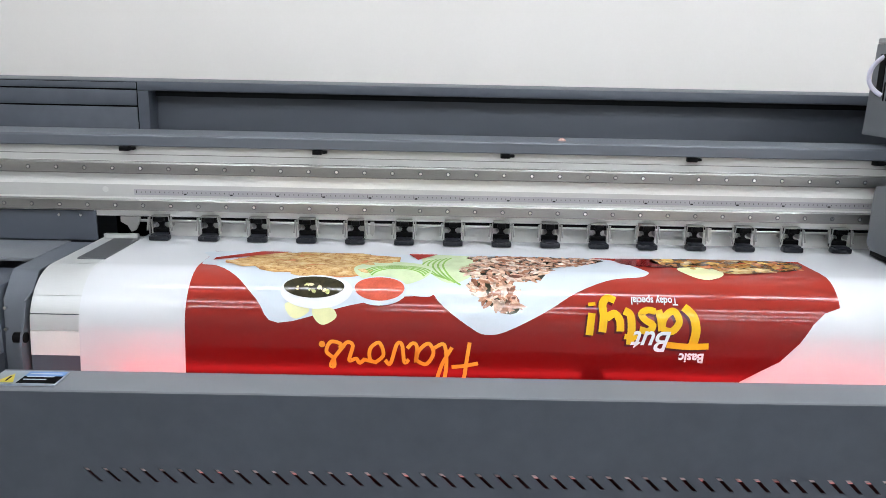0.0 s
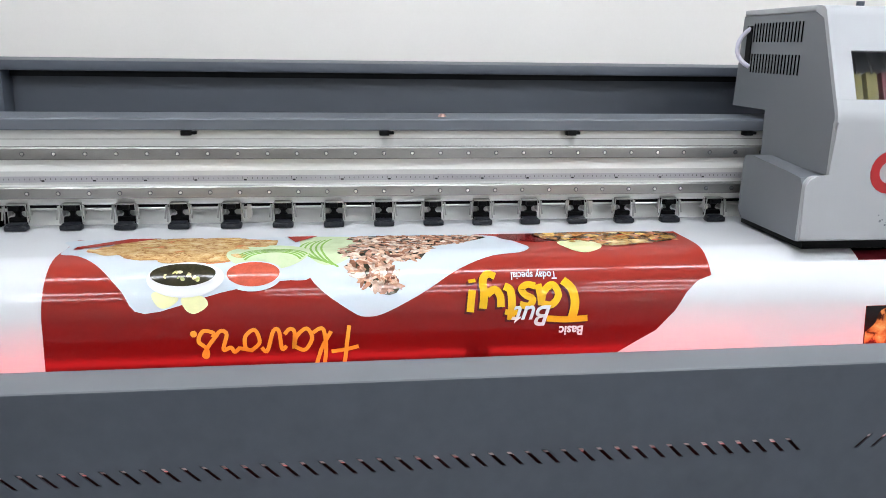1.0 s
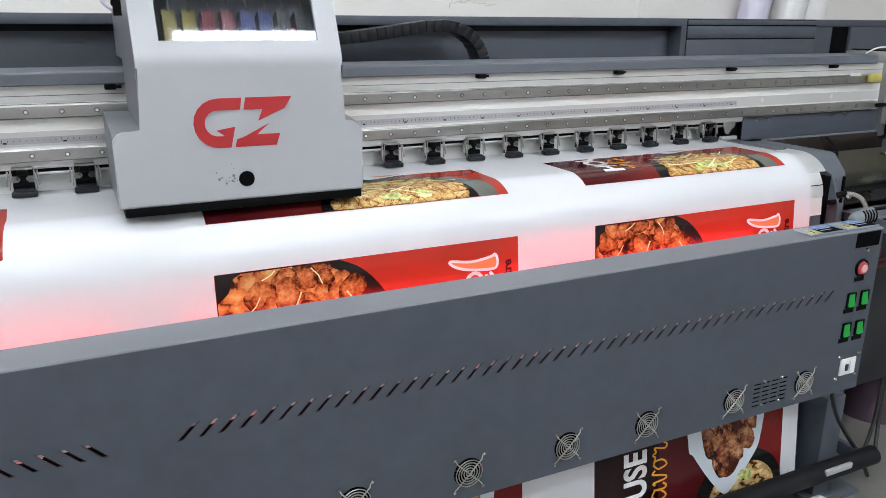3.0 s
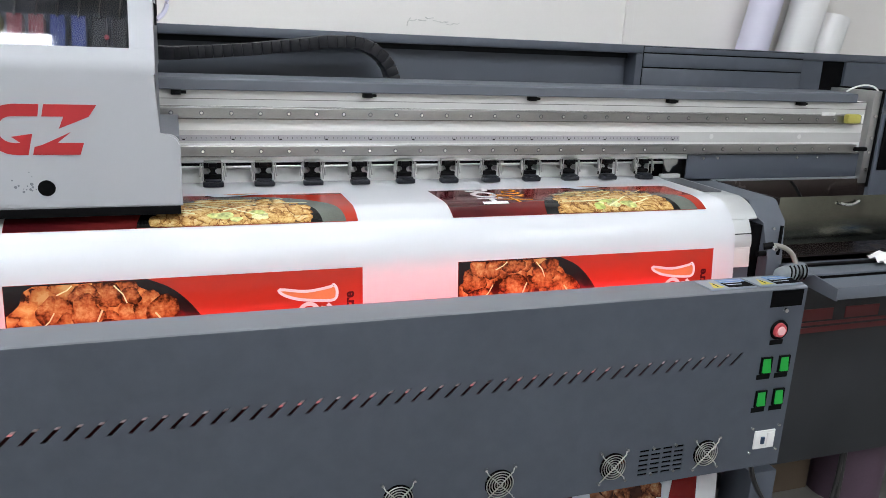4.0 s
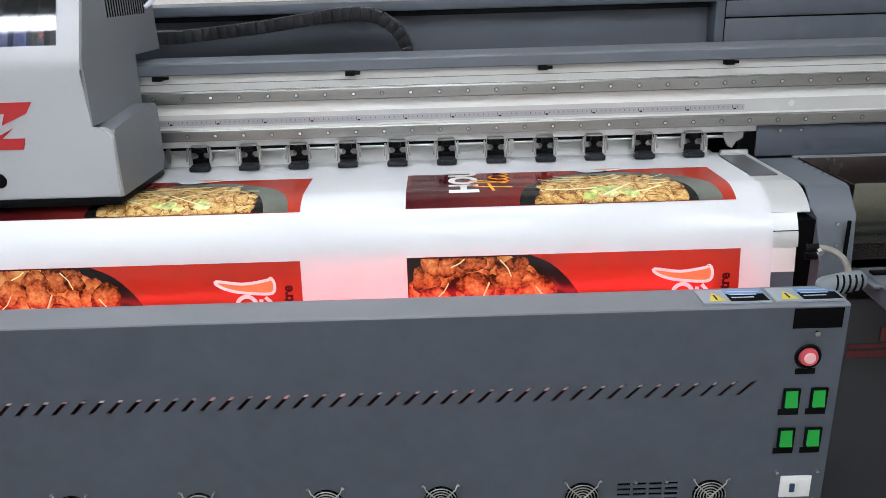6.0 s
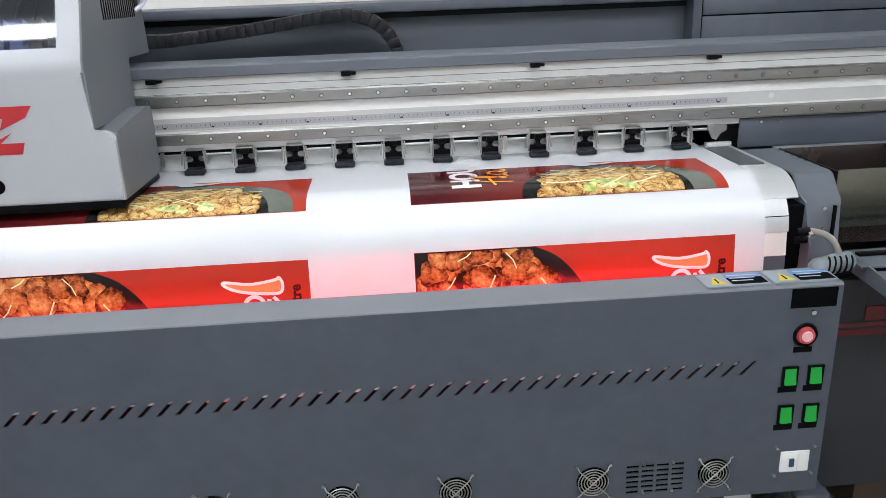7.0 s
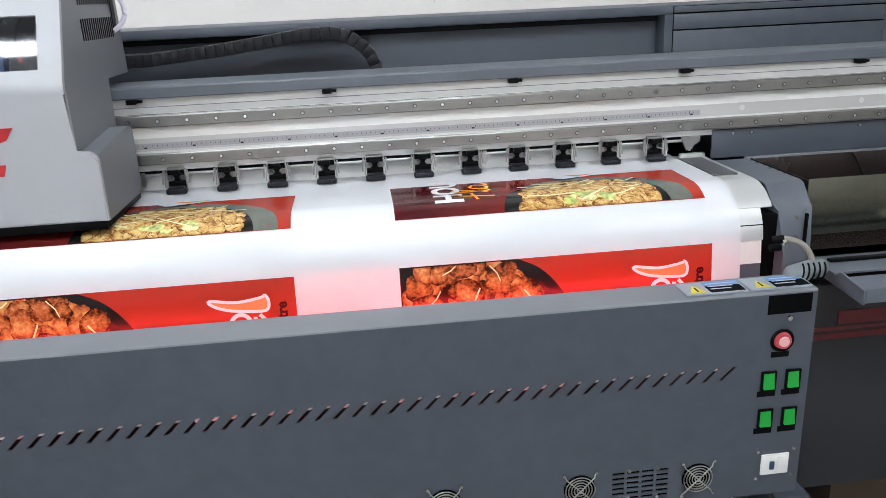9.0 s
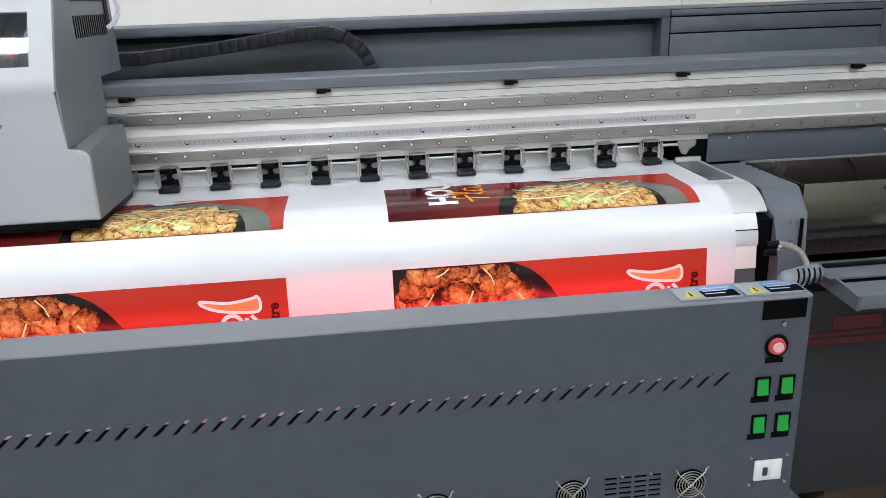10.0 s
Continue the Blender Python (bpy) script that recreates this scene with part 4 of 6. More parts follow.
# ---------------------------------------------------------------- service end: capping bin, tray, lever, cabinet
def service_end():
    bin_ = thing("capping_bin", "open stainless bin of the print-head service station", "machine bin")
    bx0, bx1, by0, by1 = 3.352, 4.05, -0.255, -0.012
    part("front_wall", boxm(bx0, bx1, by0, by0 + 0.003, 0.83, 0.949, 0.001), M_BIN, bin_, "mirror-like stainless front wall")
    part("back_wall", boxm(bx0, bx1, by1 - 0.003, by1, 0.80, 0.943, 0.001), M_BROWN, bin_)
    part("side_wall", boxm(bx0, bx0 + 0.003, by0 + 0.004, by1 - 0.004, 0.80, 0.946), M_BROWN, bin_)
    part("side_wall", boxm(bx1 - 0.003, bx1, by0 + 0.004, by1 - 0.004, 0.80, 0.946), M_BROWN, bin_)
    part("bin_floor", boxm(bx0, bx1, by0 + 0.004, by1 - 0.004, 0.796, 0.80), M_BROWN, bin_)
    part("rim", boxm(bx0 - 0.008, bx1, by1 + 0.001, by1 + 0.010, 0.938, 0.947, 0.001), M_PAINT_LIGHT, bin_)
    part("handle_clip", tube(bmesh.new(), bezier([(3.53, -0.262, 0.933), (3.55, -0.266, 0.926), (3.57, -0.266, 0.926), (3.59, -0.262, 0.936)], 8), 0.004, 8), M_SCREW, bin_)
    part("bin_hose", tube(bmesh.new(), bezier([(3.60, -0.02, 0.94), (3.60, -0.06, 0.92), (3.60, -0.10, 0.86), (3.60, -0.12, 0.81)], 10), 0.004, 8), M_BLACK, bin_)
    # recessed cabinet; its shade is in the paint colours
    cab = thing("service_cabinet", "grey lower cabinet with a red stripe, coloured as in shade", "machine cabinet")
    part("cabinet_body", boxm(3.345, 4.35, -0.30, -0.04, 0.245, 0.735, 0.004), M_CAB, cab)
    part("cabinet_ledge", boxm(3.345, 4.35, -0.30, -0.262, 0.737, 0.782, 0.003), M_BLACK, cab)
    part("red_stripe", boxm(3.36, 4.35, -0.3025, -0.3005, 0.612, 0.626), M_RED_DIM, cab, "red painted stripe")
    st = part("red_band", boxm(3.36, 4.35, -0.3025, -0.3005, 0.632, 0.640), M_RED_DIM, cab)
    for k in range(6):
        x = 3.42 + 0.15 * k
        part("red_block", boxm(x, x + 0.11, -0.3025, -0.3005, 0.645, 0.675), M_RED_DIM, cab)
    tray = thing("service_tray", "light grey sheet-metal tray beside the printer", "tray")
    part("tray_deck", boxm(3.335, 4.35, -0.395, -0.303, 0.795, 0.800, 0.001), M_COVER, tray)
    part("tray_slot", boxm(3.36, 4.35, -0.345, -0.330, 0.8005, 0.806, 0.001), M_BLACK, tray)
    part("tray_front", boxm(3.352, 4.35, -0.470, -0.464, 0.764, 0.792, 0.002), M_COVER, tray)
    part("tray_floor", prism(bmesh.new(), [(-0.4635, 0.766), (-0.396, 0.785), (-0.396, 0.789), (-0.4635, 0.770)], 3.352, 4.35), M_COVER, tray, smooth=False)
    part("tray_side", prism(bmesh.new(), [(-0.470, 0.762), (-0.30, 0.775), (-0.30, 0.80), (-0.40, 0.80), (-0.470, 0.790)], 3.347, 3.3515), M_COVER, tray, smooth=False)
    part("tray_support", boxm(3.80, 3.84, -0.46, -0.30, 0.70, 0.7635, 0.002), M_PAINT, tray)
    cloth = thing("cleaning_cloth", "crumpled blue and white printed wipe on the tray", "cloth")
    rnd = random.Random(3)
    bm = bmesh.new()
    bmesh.ops.create_grid(bm, x_segments=18, y_segments=10, size=1)
    for v in bm.verts:
        x, y = v.co.x, v.co.y
        v.co = Vector((3.66 + 0.09 * x, -0.360 + 0.030 * y, 0.813 + 0.012 * noise.noise(Vector((x * 2.5, y * 2.5, 1))) + 0.010 * (1 - x * x)))
    part("wipe", bm, M_ROLL_B, cloth)
    bm = bmesh.new()
    bmesh.ops.create_grid(bm, x_segments=14, y_segments=6, size=1)
    for v in bm.verts:
        x, y = v.co.x, v.co.y
        v.co = Vector((3.69 + 0.055 * x, -0.355 + 0.016 * y, 0.8165 + 0.012 * noise.noise(Vector((x * 1.6 + 0.5, y * 1.4, 1))) + 0.010 * (1 - x * x * 0.5)))
    part("blue_print", bm, M_BLUE, cloth, "blue print on the wipe")
    lev = thing("pressure_lever", "grey ribbed hand lever on a bent pale arm", "lever")
    part("arm", tube(bmesh.new(), bezier([(3.232, -0.372, 0.868), (3.262, -0.392, 0.874), (3.276, -0.405, 0.858), (3.280, -0.41, 0.826)], 14), 0.0055, 12), M_HOSE, lev, "bent pale grey arm")
    part("arm_pivot", rodm((3.222, -0.366, 0.864), (3.240, -0.376, 0.869), 0.008, 14), M_BLACK, lev)
    part("pivot_nut", rodm((3.236, -0.384, 0.866), (3.236, -0.392, 0.864), 0.0060, 6), M_SCREW, lev)
    g = bmesh.new()
    a0, a1 = Vector((3.240, -0.415, 0.812)), Vector((3.292, -0.409, 0.819))
    rod(g, a0, a1, 0.0180, 20, 0.0185)
    for p_, r_ in ((a0, 0.0180), (a1, 0.0185)):
        bmesh.ops.create_uvsphere(g, u_segments=20, v_segments=10, radius=r_, matrix=Matrix.Translation(p_))
    grip = part("grip", g, M_HANDLE, lev, "grey rounded grip with ribs")
    for k in range(5):
        x = 3.250 + 0.0105 * k
        r = bmesh.new()
        tube(r, [(x + 0.004 * math.sin(a), -0.4130 - 0.0188 * math.cos(a), 0.815 + 0.0188 * math.sin(a)) for a in [radians(d) for d in range(-40, 71, 11)]], 0.0019, 6)
        part("rib", r, M_BLACK, grip)


service_end()


# ---------------------------------------------------------------- printed web
WX0, WX1 = 0.010, 3.180
banner = thing("printed_banner", "glossy white vinyl web with freshly printed food posters", "banner")


def lay(bm, h):
    """Bends a flat drawing of (x, s, lift) onto the web, cut along the nose."""
    ss = [v.co.y for v in bm.verts]
    for c in CUTS:
        if min(ss) < c < max(ss):
            bmesh.ops.bisect_plane(bm, geom=bm.verts[:] + bm.edges[:] + bm.faces[:], plane_co=(0, c, 0), plane_no=(0, 1, 0), dist=1e-6)
    for v in bm.verts:
        y, z = web(v.co.y, h + v.co.z)
        v.co = Vector((v.co.x, y, z))
    return bm


def sheet():
    bm = bmesh.new()
    ss = [-0.05, 0.0, 0.1] + CUTS + [0.6, 0.8, 1.0, 1.16]
    top = [[bm.verts.new((x, *web(s, 0))) for s in ss] for x in (WX0, WX1)]
    low = [[bm.verts.new((x, *web(s, -0.0006))) for s in ss] for x in (WX0, WX1)]
    for g in (top, low):
        for i in range(len(ss) - 1):
            bm.faces.new((g[0][i], g[1][i], g[1][i + 1], g[0][i + 1]))
    for k in (0, 1):
        for i in range(len(ss) - 1):
            bm.faces.new((top[k][i], top[k][i + 1], low[k][i + 1], low[k][i]))
    part("vinyl", bm, M_VINYL, banner, "blank glossy white vinyl")


def poly(name, pts, m, parent, h, label=""):
    bm = bmesh.new()
    f = bm.faces.new([bm.verts.new((x, s, 0)) for x, s in pts])
    bmesh.ops.triangulate(bm, faces=[f])
    return part(name, lay(bm, h), m, parent, label)


def rect(x0, x1, s0, s1):
    return [(x0, s0), (x1, s0), (x1, s1), (x0, s1)]


def oval(cx, cs, rx, rs, n=40, a0=0.0, a1=math.tau, smin=None, smax=None):
    out = []
    for i in range(n):
        a = a0 + (a1 - a0) * i / (n - (0 if abs(a1 - a0 - math.tau) < 1e-6 else 1))
        s = cs + rs * math.sin(a)
        if smin is not None:
            s = max(smin, s)
        if smax is not None:
            s = min(smax, s)
        out.append((cx + rx * math.cos(a), s))
    return out


def smooth_outline(pts, n=6):
    """A closed curve through the points."""
    out, k = [], len(pts)
    for i in range(k):
        p0, p1, p2, p3 = [Vector(pts[(i + d) % k]) for d in (-1, 0, 1, 2)]
        for j in range(n):
            t = j / n
            q = 0.5 * ((2 * p1) + (p2 - p0) * t + (2 * p0 - 5 * p1 + 4 * p2 - p3) * t * t + (3 * p1 - p0 - 3 * p2 + p3) * t ** 3)
            out.append((q.x, q.y))
    return out


def chunks(name, where, count, size, m, parent, h, seed, stretch=1.0, turn=None, label="", spread=0.0009, gap=0.0, over=0.0):
    """Many uneven printed pieces inside the test where(x, s) over the given bounds (x0, x1, s0, s1)."""
    rnd = random.Random(seed)
    (x0, x1, s0, s1), test = where
    bm = bmesh.new()
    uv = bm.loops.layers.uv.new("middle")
    placed = []
    made = tries = 0
    while made < count and tries < count * 30:
        tries += 1
        x, s = rnd.uniform(x0, x1), rnd.uniform(s0, s1)
        if not test(x, s):
            continue
        r = rnd.uniform(*size)
        if gap and any((x - p) ** 2 + (s - q) ** 2 < (gap * (r + w)) ** 2 for p, q, w in placed):
            continue
        placed.append((x, s, r))
        a = rnd.uniform(0, math.tau) if turn is None else turn + rnd.uniform(-0.4, 0.4)
        ca, sa = math.cos(a), math.sin(a)
        z = spread * made / count
        vs = []
        n = 16
        f1, f2, f3 = [rnd.uniform(0, math.tau) for _ in range(3)]
        for k in range(n):
            t = k * math.tau / n
            q = r * (0.96 + 0.10 * math.sin(2 * t + f1) + 0.08 * math.sin(3 * t + f2) + 0.05 * math.sin(5 * t + f3) + rnd.uniform(-0.04, 0.04))
            u, v = q * math.cos(t) * stretch, q * math.sin(t)
            vs.append((min(x1 + over, max(x0 - over, x + u * ca - v * sa)), min(s1, max(s0, s + u * sa + v * ca))))
        if len({(round(p, 5), round(q, 5)) for p, q in vs}) < n:
            vs = [(p + rnd.uniform(0, 1e-5), q + rnd.uniform(0, 1e-5)) for p, q in vs]
        c = bm.verts.new((sum(p for p, _ in vs) / n, sum(q for _, q in vs) / n, z))
        ring_ = [bm.verts.new((p, q, z)) for p, q in vs]
        for k in range(n):
            f = bm.faces.new((c, ring_[k], ring_[(k + 1) % n]))
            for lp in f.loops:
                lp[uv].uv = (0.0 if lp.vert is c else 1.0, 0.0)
        made += 1
    return tagged(part(name, lay(bm, h), m, parent, label), kind="stuff")


def inside(pts):
    def test(x, s):
        ok, n = False, len(pts)
        for i in range(n):
            (ax, ay), (bx, by) = pts[i], pts[i - 1]
            if (ay > s) != (by > s) and x < (bx - ax) * (s - ay) / (by - ay) + ax:
                ok = not ok
        return ok
    return (min(p[0] for p in pts), max(p[0] for p in pts), min(p[1] for p in pts), max(p[1] for p in pts)), test


def words(name, text, m, parent, h, put, size, shear=0.0, bold=0.0, squeeze=1.0, label=""):
    """Lettering in the built-in font; put(u, v) gives its (x, s)."""
    cu = bpy.data.curves.new(name, "FONT")
    cu.body, cu.size, cu.shear, cu.offset, cu.resolution_u = text, size, shear, bold, 4
    tmp = new("tmp_text", cu)
    me = bpy.data.meshes.new_from_object(tmp)
    bpy.data.objects.remove(tmp)
    bm = bmesh.new()
    bm.from_mesh(me)
    bpy.data.meshes.remove(me)
    for v in bm.verts:
        x, s = put(v.co.x * squeeze, v.co.y)
        v.co = Vector((x, s, 0))
    return part(name, lay(bm, h), m, parent, label)


def stroke(name, pts, w, m, parent, h, label="", closed=False):
    """A drawn line of width w through (x, s) points."""
    bm = bmesh.new()
    n = len(pts)
    rows = []
    for i, p in enumerate(pts):
        a, b = Vector(pts[(i - 1) % n] if closed else pts[max(i - 1, 0)]), Vector(pts[(i + 1) % n] if closed else pts[min(i + 1, n - 1)])
        d = (b - a).normalized()
        q = Vector((-d.y, d.x)) * w / 2
        rows.append((bm.verts.new((p[0] + q.x, p[1] + q.y, 0)), bm.verts.new((p[0] - q.x, p[1] - q.y, 0))))
    for i in range(n if closed else n - 1):
        (a, b), (c, d) = rows[i], rows[(i + 1) % n]
        bm.faces.new((a, b, d, c))
    return part(name, lay(bm, h), m, parent, label)


SCRIPT = {
    "f": ([(0.62, 0.92), (0.48, 1.0), (0.34, 0.82), (0.28, 0.4), (0.22, -0.02)], [(0.02, 0.46), (0.3, 0.52), (0.62, 0.56)], 0.62),
    "l": ([(0.0, 0.1), (0.22, 0.5), (0.34, 0.95), (0.2, 0.98), (0.12, 0.5), (0.18, 0.04), (0.4, 0.12)], None, 0.38),
    "a": ([(0.42, 0.42), (0.2, 0.5), (0.04, 0.24), (0.16, 0.02), (0.38, 0.2), (0.44, 0.46), (0.42, 0.1), (0.52, 0.02), (0.64, 0.14)], None, 0.60),
    "v": ([(0.0, 0.4), (0.1, 0.46), (0.16, 0.06), (0.28, 0.06), (0.42, 0.5), (0.54, 0.42)], None, 0.52),
    "o": ([(0.24, 0.48), (0.06, 0.3), (0.16, 0.02), (0.36, 0.16), (0.36, 0.42), (0.2, 0.48), (0.5, 0.42)], None, 0.48),
    "r": ([(0.0, 0.4), (0.12, 0.5), (0.2, 0.4), (0.36, 0.44), (0.28, 0.1), (0.4, 0.02), (0.52, 0.14)], None, 0.48),
    "s": ([(0.0, 0.1), (0.2, 0.36), (0.3, 0.56), (0.22, 0.58), (0.24, 0.40), (0.40, 0.24), (0.30, 0.02), (0.08, 0.06), (0.10, 0.16)], None, 0.50),
}


# the word Tasty! in brush strokes: width, then points across and up
BRUSH = {
    "T": ((24, [(0, 183), (80, 186), (158, 180)]), (34, [(62, 184), (50, 125), (60, 70), (92, 36)])),
    "a": ((27, [(178, 122), (140, 128), (113, 92), (132, 52), (168, 78), (180, 122)]), (29, [(178, 128), (182, 84), (190, 50)])),
    "s": ((26, [(262, 124), (228, 130), (212, 106), (240, 88), (254, 66), (230, 50), (200, 56)]),),
    "t": ((30, [(296, 182), (292, 120), (296, 70), (318, 54)]), (20, [(264, 152), (290, 155), (318, 150)])),
    "y": ((29, [(334, 132), (336, 90), (356, 66), (386, 84)]), (30, [(402, 136), (396, 80), (398, 30), (378, 4), (350, 14)])),
    "!": ((28, [(450, 148), (446, 110), (440, 66)]), (28, [(438, 38), (440, 24)])),
}


def curve_through(pts, n=7):
    out = []
    for i in range(len(pts) - 1):
        p0, p1, p2, p3 = [Vector(pts[min(max(i + d, 0), len(pts) - 1)]) for d in (-1, 0, 1, 2)]
        for j in range(n):
            t = j / n
            out.append(0.5 * ((2 * p1) + (p2 - p0) * t + (2 * p0 - 5 * p1 + 4 * p2 - p3) * t * t + (3 * p1 - p0 - 3 * p2 + p3) * t ** 3))
    return out + [Vector(pts[-1])]


def script(text, m, parent, h, put, size, width, label):
    """Brush-script lettering; put(u, v) gives its (x, s)."""
    u = 0.0
    for ch in text:
        if ch == ".":
            poly("letter", [put(u + 0.006 * math.cos(a), 0.006 + 0.006 * math.sin(a)) for a in [k * math.tau / 10 for k in range(10)]], m, parent, h, label)
            continue
        a, b, w = SCRIPT[ch]
        for k, line in enumerate((a, b)):
            if line:
                stroke("letter", [put(u + q.x * size, q.y * size) for q in curve_through(line)], width, m, parent, h + 0.0001 * k, label)
        u += w * size


sheet()
H1, H2, H3, H4, H5 = 0.0006, 0.0010, 0.0014, 0.0024, 0.0034


def tasty_poster():
    """The large red poster, printed upside down."""
    pts = [(0.202, 0.110), (1.405, 0.110), (1.408, 0.20), (1.402, 0.313), (1.372, 0.324), (1.349, 0.345), (1.325, 0.380), (1.291, 0.415), (1.25, 0.437), (1.216, 0.456), (1.10, 0.56), (0.95, 0.62), (0.202, 0.62)]
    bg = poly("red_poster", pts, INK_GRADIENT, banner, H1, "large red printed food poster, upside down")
    # pale wrapping paper
    papers = [[(0.215, 0.112), (0.60, 0.112), (0.655, 0.16), (0.665, 0.235), (0.655, 0.300), (0.60, 0.306), (0.50, 0.325), (0.371, 0.359), (0.33, 0.318), (0.28, 0.262), (0.235, 0.225), (0.206, 0.215), (0.204, 0.16)],
              [(0.625, 0.112), (0.97, 0.112), (1.06, 0.20), (1.053, 0.241), (0.99, 0.255), (0.92, 0.290), (0.86, 0.330), (0.79, 0.366), (0.755, 0.374), (0.725, 0.364), (0.66, 0.312), (0.64, 0.25)]]
    for k, p in enumerate(papers):
        poly("paper", smooth_outline(p, 4), INK_PAPER, bg, H2 + 0.0002 * k, "pale wrapping paper in the photo")
    for p, n in (([(0.30, 0.113), (0.36, 0.113), (0.22, 0.19), (0.22, 0.17)], 0), ([(0.60, 0.113), (0.66, 0.113), (0.62, 0.16)], 0)):
        poly("red_corner", p, INK_RED, bg, H4 + 0.0004)
    crust = [(0.275, 0.165), (0.33, 0.122), (0.44, 0.114), (0.545, 0.128), (0.585, 0.150), (0.54, 0.235), (0.50, 0.262), (0.43, 0.262), (0.36, 0.245), (0.28, 0.215), (0.245, 0.200)]
    poly("crust_ground", smooth_outline(crust, 3), INK_PEACH, bg, H3)
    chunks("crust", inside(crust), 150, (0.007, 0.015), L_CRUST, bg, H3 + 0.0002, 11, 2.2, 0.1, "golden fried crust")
    # cucumber slices and tomato
    poly("cucumber", oval(0.575, 0.232, 0.075, 0.052), INK_PALEGREEN, bg, H4)
    for k in range(4):
        stroke("cucumber_rim", oval(0.585, 0.255 + 0.006 * k, 0.065 - 0.004 * k, 0.045, 16, radians(200), radians(340)), 0.004, INK_GREEN, bg, H4 + 0.0003)
    poly("tomato_cup", oval(0.553, 0.293, 0.052, 0.032), INK_PAPER, bg, H4 + 0.0004)
    poly("tomato_salsa", oval(0.553, 0.290, 0.046, 0.026), INK_TOMATO, bg, H4 + 0.0007)
    poly("sauce_cup", oval(0.437, 0.297, 0.066, 0.036), INK_WHITE, bg, H4 + 0.0005, "white sauce cup")
    poly("dark_sauce", oval(0.432, 0.289, 0.056, 0.024), INK_SAUCE, bg, H4 + 0.0008)
    chunks("sauce_bit", inside(oval(0.435, 0.294, 0.040, 0.012)), 16, (0.0015, 0.0035), F_STRAND, bg, H4 + 0.0010, 6, 1.6)
    for x, s in ((0.405, 0.335), (0.455, 0.345)):
        poly("corn", smooth_outline([(x - 0.022, s - 0.012), (x + 0.012, s - 0.014), (x + 0.022, s + 0.002), (x, s + 0.016), (x - 0.016, s + 0.008)], 4), INK_CREAM, bg, H3 + 0.0003)
    # sliced meat
    poly("lettuce", smooth_outline([(0.63, 0.125), (0.70, 0.115), (0.76, 0.14), (0.74, 0.23), (0.69, 0.275), (0.645, 0.24)], 4), INK_PALEGREEN, bg, H3)
    for k in range(5):
        stroke("lettuce_rib", oval(0.68 + 0.01 * k, 0.20, 0.05, 0.06 + 0.006 * k, 12, radians(110), radians(230)), 0.004, INK_GREEN, bg, H3 + 0.0003)
    meat = [(0.70, 0.235), (0.74, 0.17), (0.72, 0.125), (0.83, 0.114), (0.99, 0.128), (0.96, 0.165), (0.88, 0.205), (0.855, 0.26), (0.80, 0.268), (0.812, 0.325), (0.78, 0.335), (0.73, 0.30), (0.715, 0.275), (0.745, 0.262)]
    poly("meat_ground", smooth_outline(meat, 3), INK_SAUCE, bg, H3)
    chunks("sliced_meat", inside(meat), 520, (0.0024, 0.0056), F_MEAT, bg, H3 + 0.0002, 12, 3.0, None, "chopped roast meat")
    # salad at the far corner
    poly("red_bowl", oval(1.095, 0.135, 0.075, 0.045, smin=0.112), INK_DEEP, bg, H3)
    salad = [(1.10, 0.113), (1.37, 0.113), (1.385, 0.17), (1.32, 0.20), (1.22, 0.205), (1.14, 0.19)]
    poly("salad_ground", smooth_outline(salad, 3), P_MEAT, bg, H3)
    chunks("salad", inside(salad), 150, (0.005, 0.013), F_VEG, bg, H3 + 0.0002, 13, 1.5, None, "dark mixed salad")
    poly("lemon", smooth_outline([(1.13, 0.190), (1.175, 0.178), (1.21, 0.20), (1.205, 0.235), (1.17, 0.252), (1.14, 0.235)], 4), INK_CREAM, bg, H4)
    poly("prawn", smooth_outline([(1.21, 0.19), (1.28, 0.175), (1.33, 0.19), (1.28, 0.215), (1.22, 0.222)], 4), P_FRY, bg, H4)
    # lettering, all upside down
    for name, m, dx, ds, h, lab in (("word_shadow", INK_MAROON, -0.004, 0.004, H5 - 0.0012, "dark printed shadow of the brush letter"), ("word_tasty", INK_YELLOW, 0.0, 0.0, H5 - 0.0008, "yellow brush letter of the word Tasty!")):
        for ch, lines in BRUSH.items():
            for k, (w, line) in enumerate(lines):
                q = curve_through([(1.157 + dx - 0.487e-3 * u, 0.300 + ds + 0.479e-3 * v) for u, v in line], 6)
                stroke(name, q, w * 0.00048, m, bg, h + 0.00006 * k, lab)
    words("word_but", "But", INK_WHITE, bg, H5, lambda u, v: (1.090 - u, 0.363 + v), 0.052, 0.35, 0.0008, 0.95, "white word But")
    words("word_basic", "Basic", INK_WHITE, bg, H5, lambda u, v: (1.150 - u, 0.402 + v), 0.024, 0.1, 0.0008, 0.95, "white word Basic")
    words("word_special", "Today special", INK_WHITE, bg, H5, lambda u, v: (1.102 - u, 0.300 + v), 0.021, 0.05, 0.0004, 0.75, "white words Today special")
    script("flavors.", INK_GOLD, bg, H5, lambda u, v: (0.738 - u, 0.390 + v), 0.080, 0.0068, "golden brush-script letter")


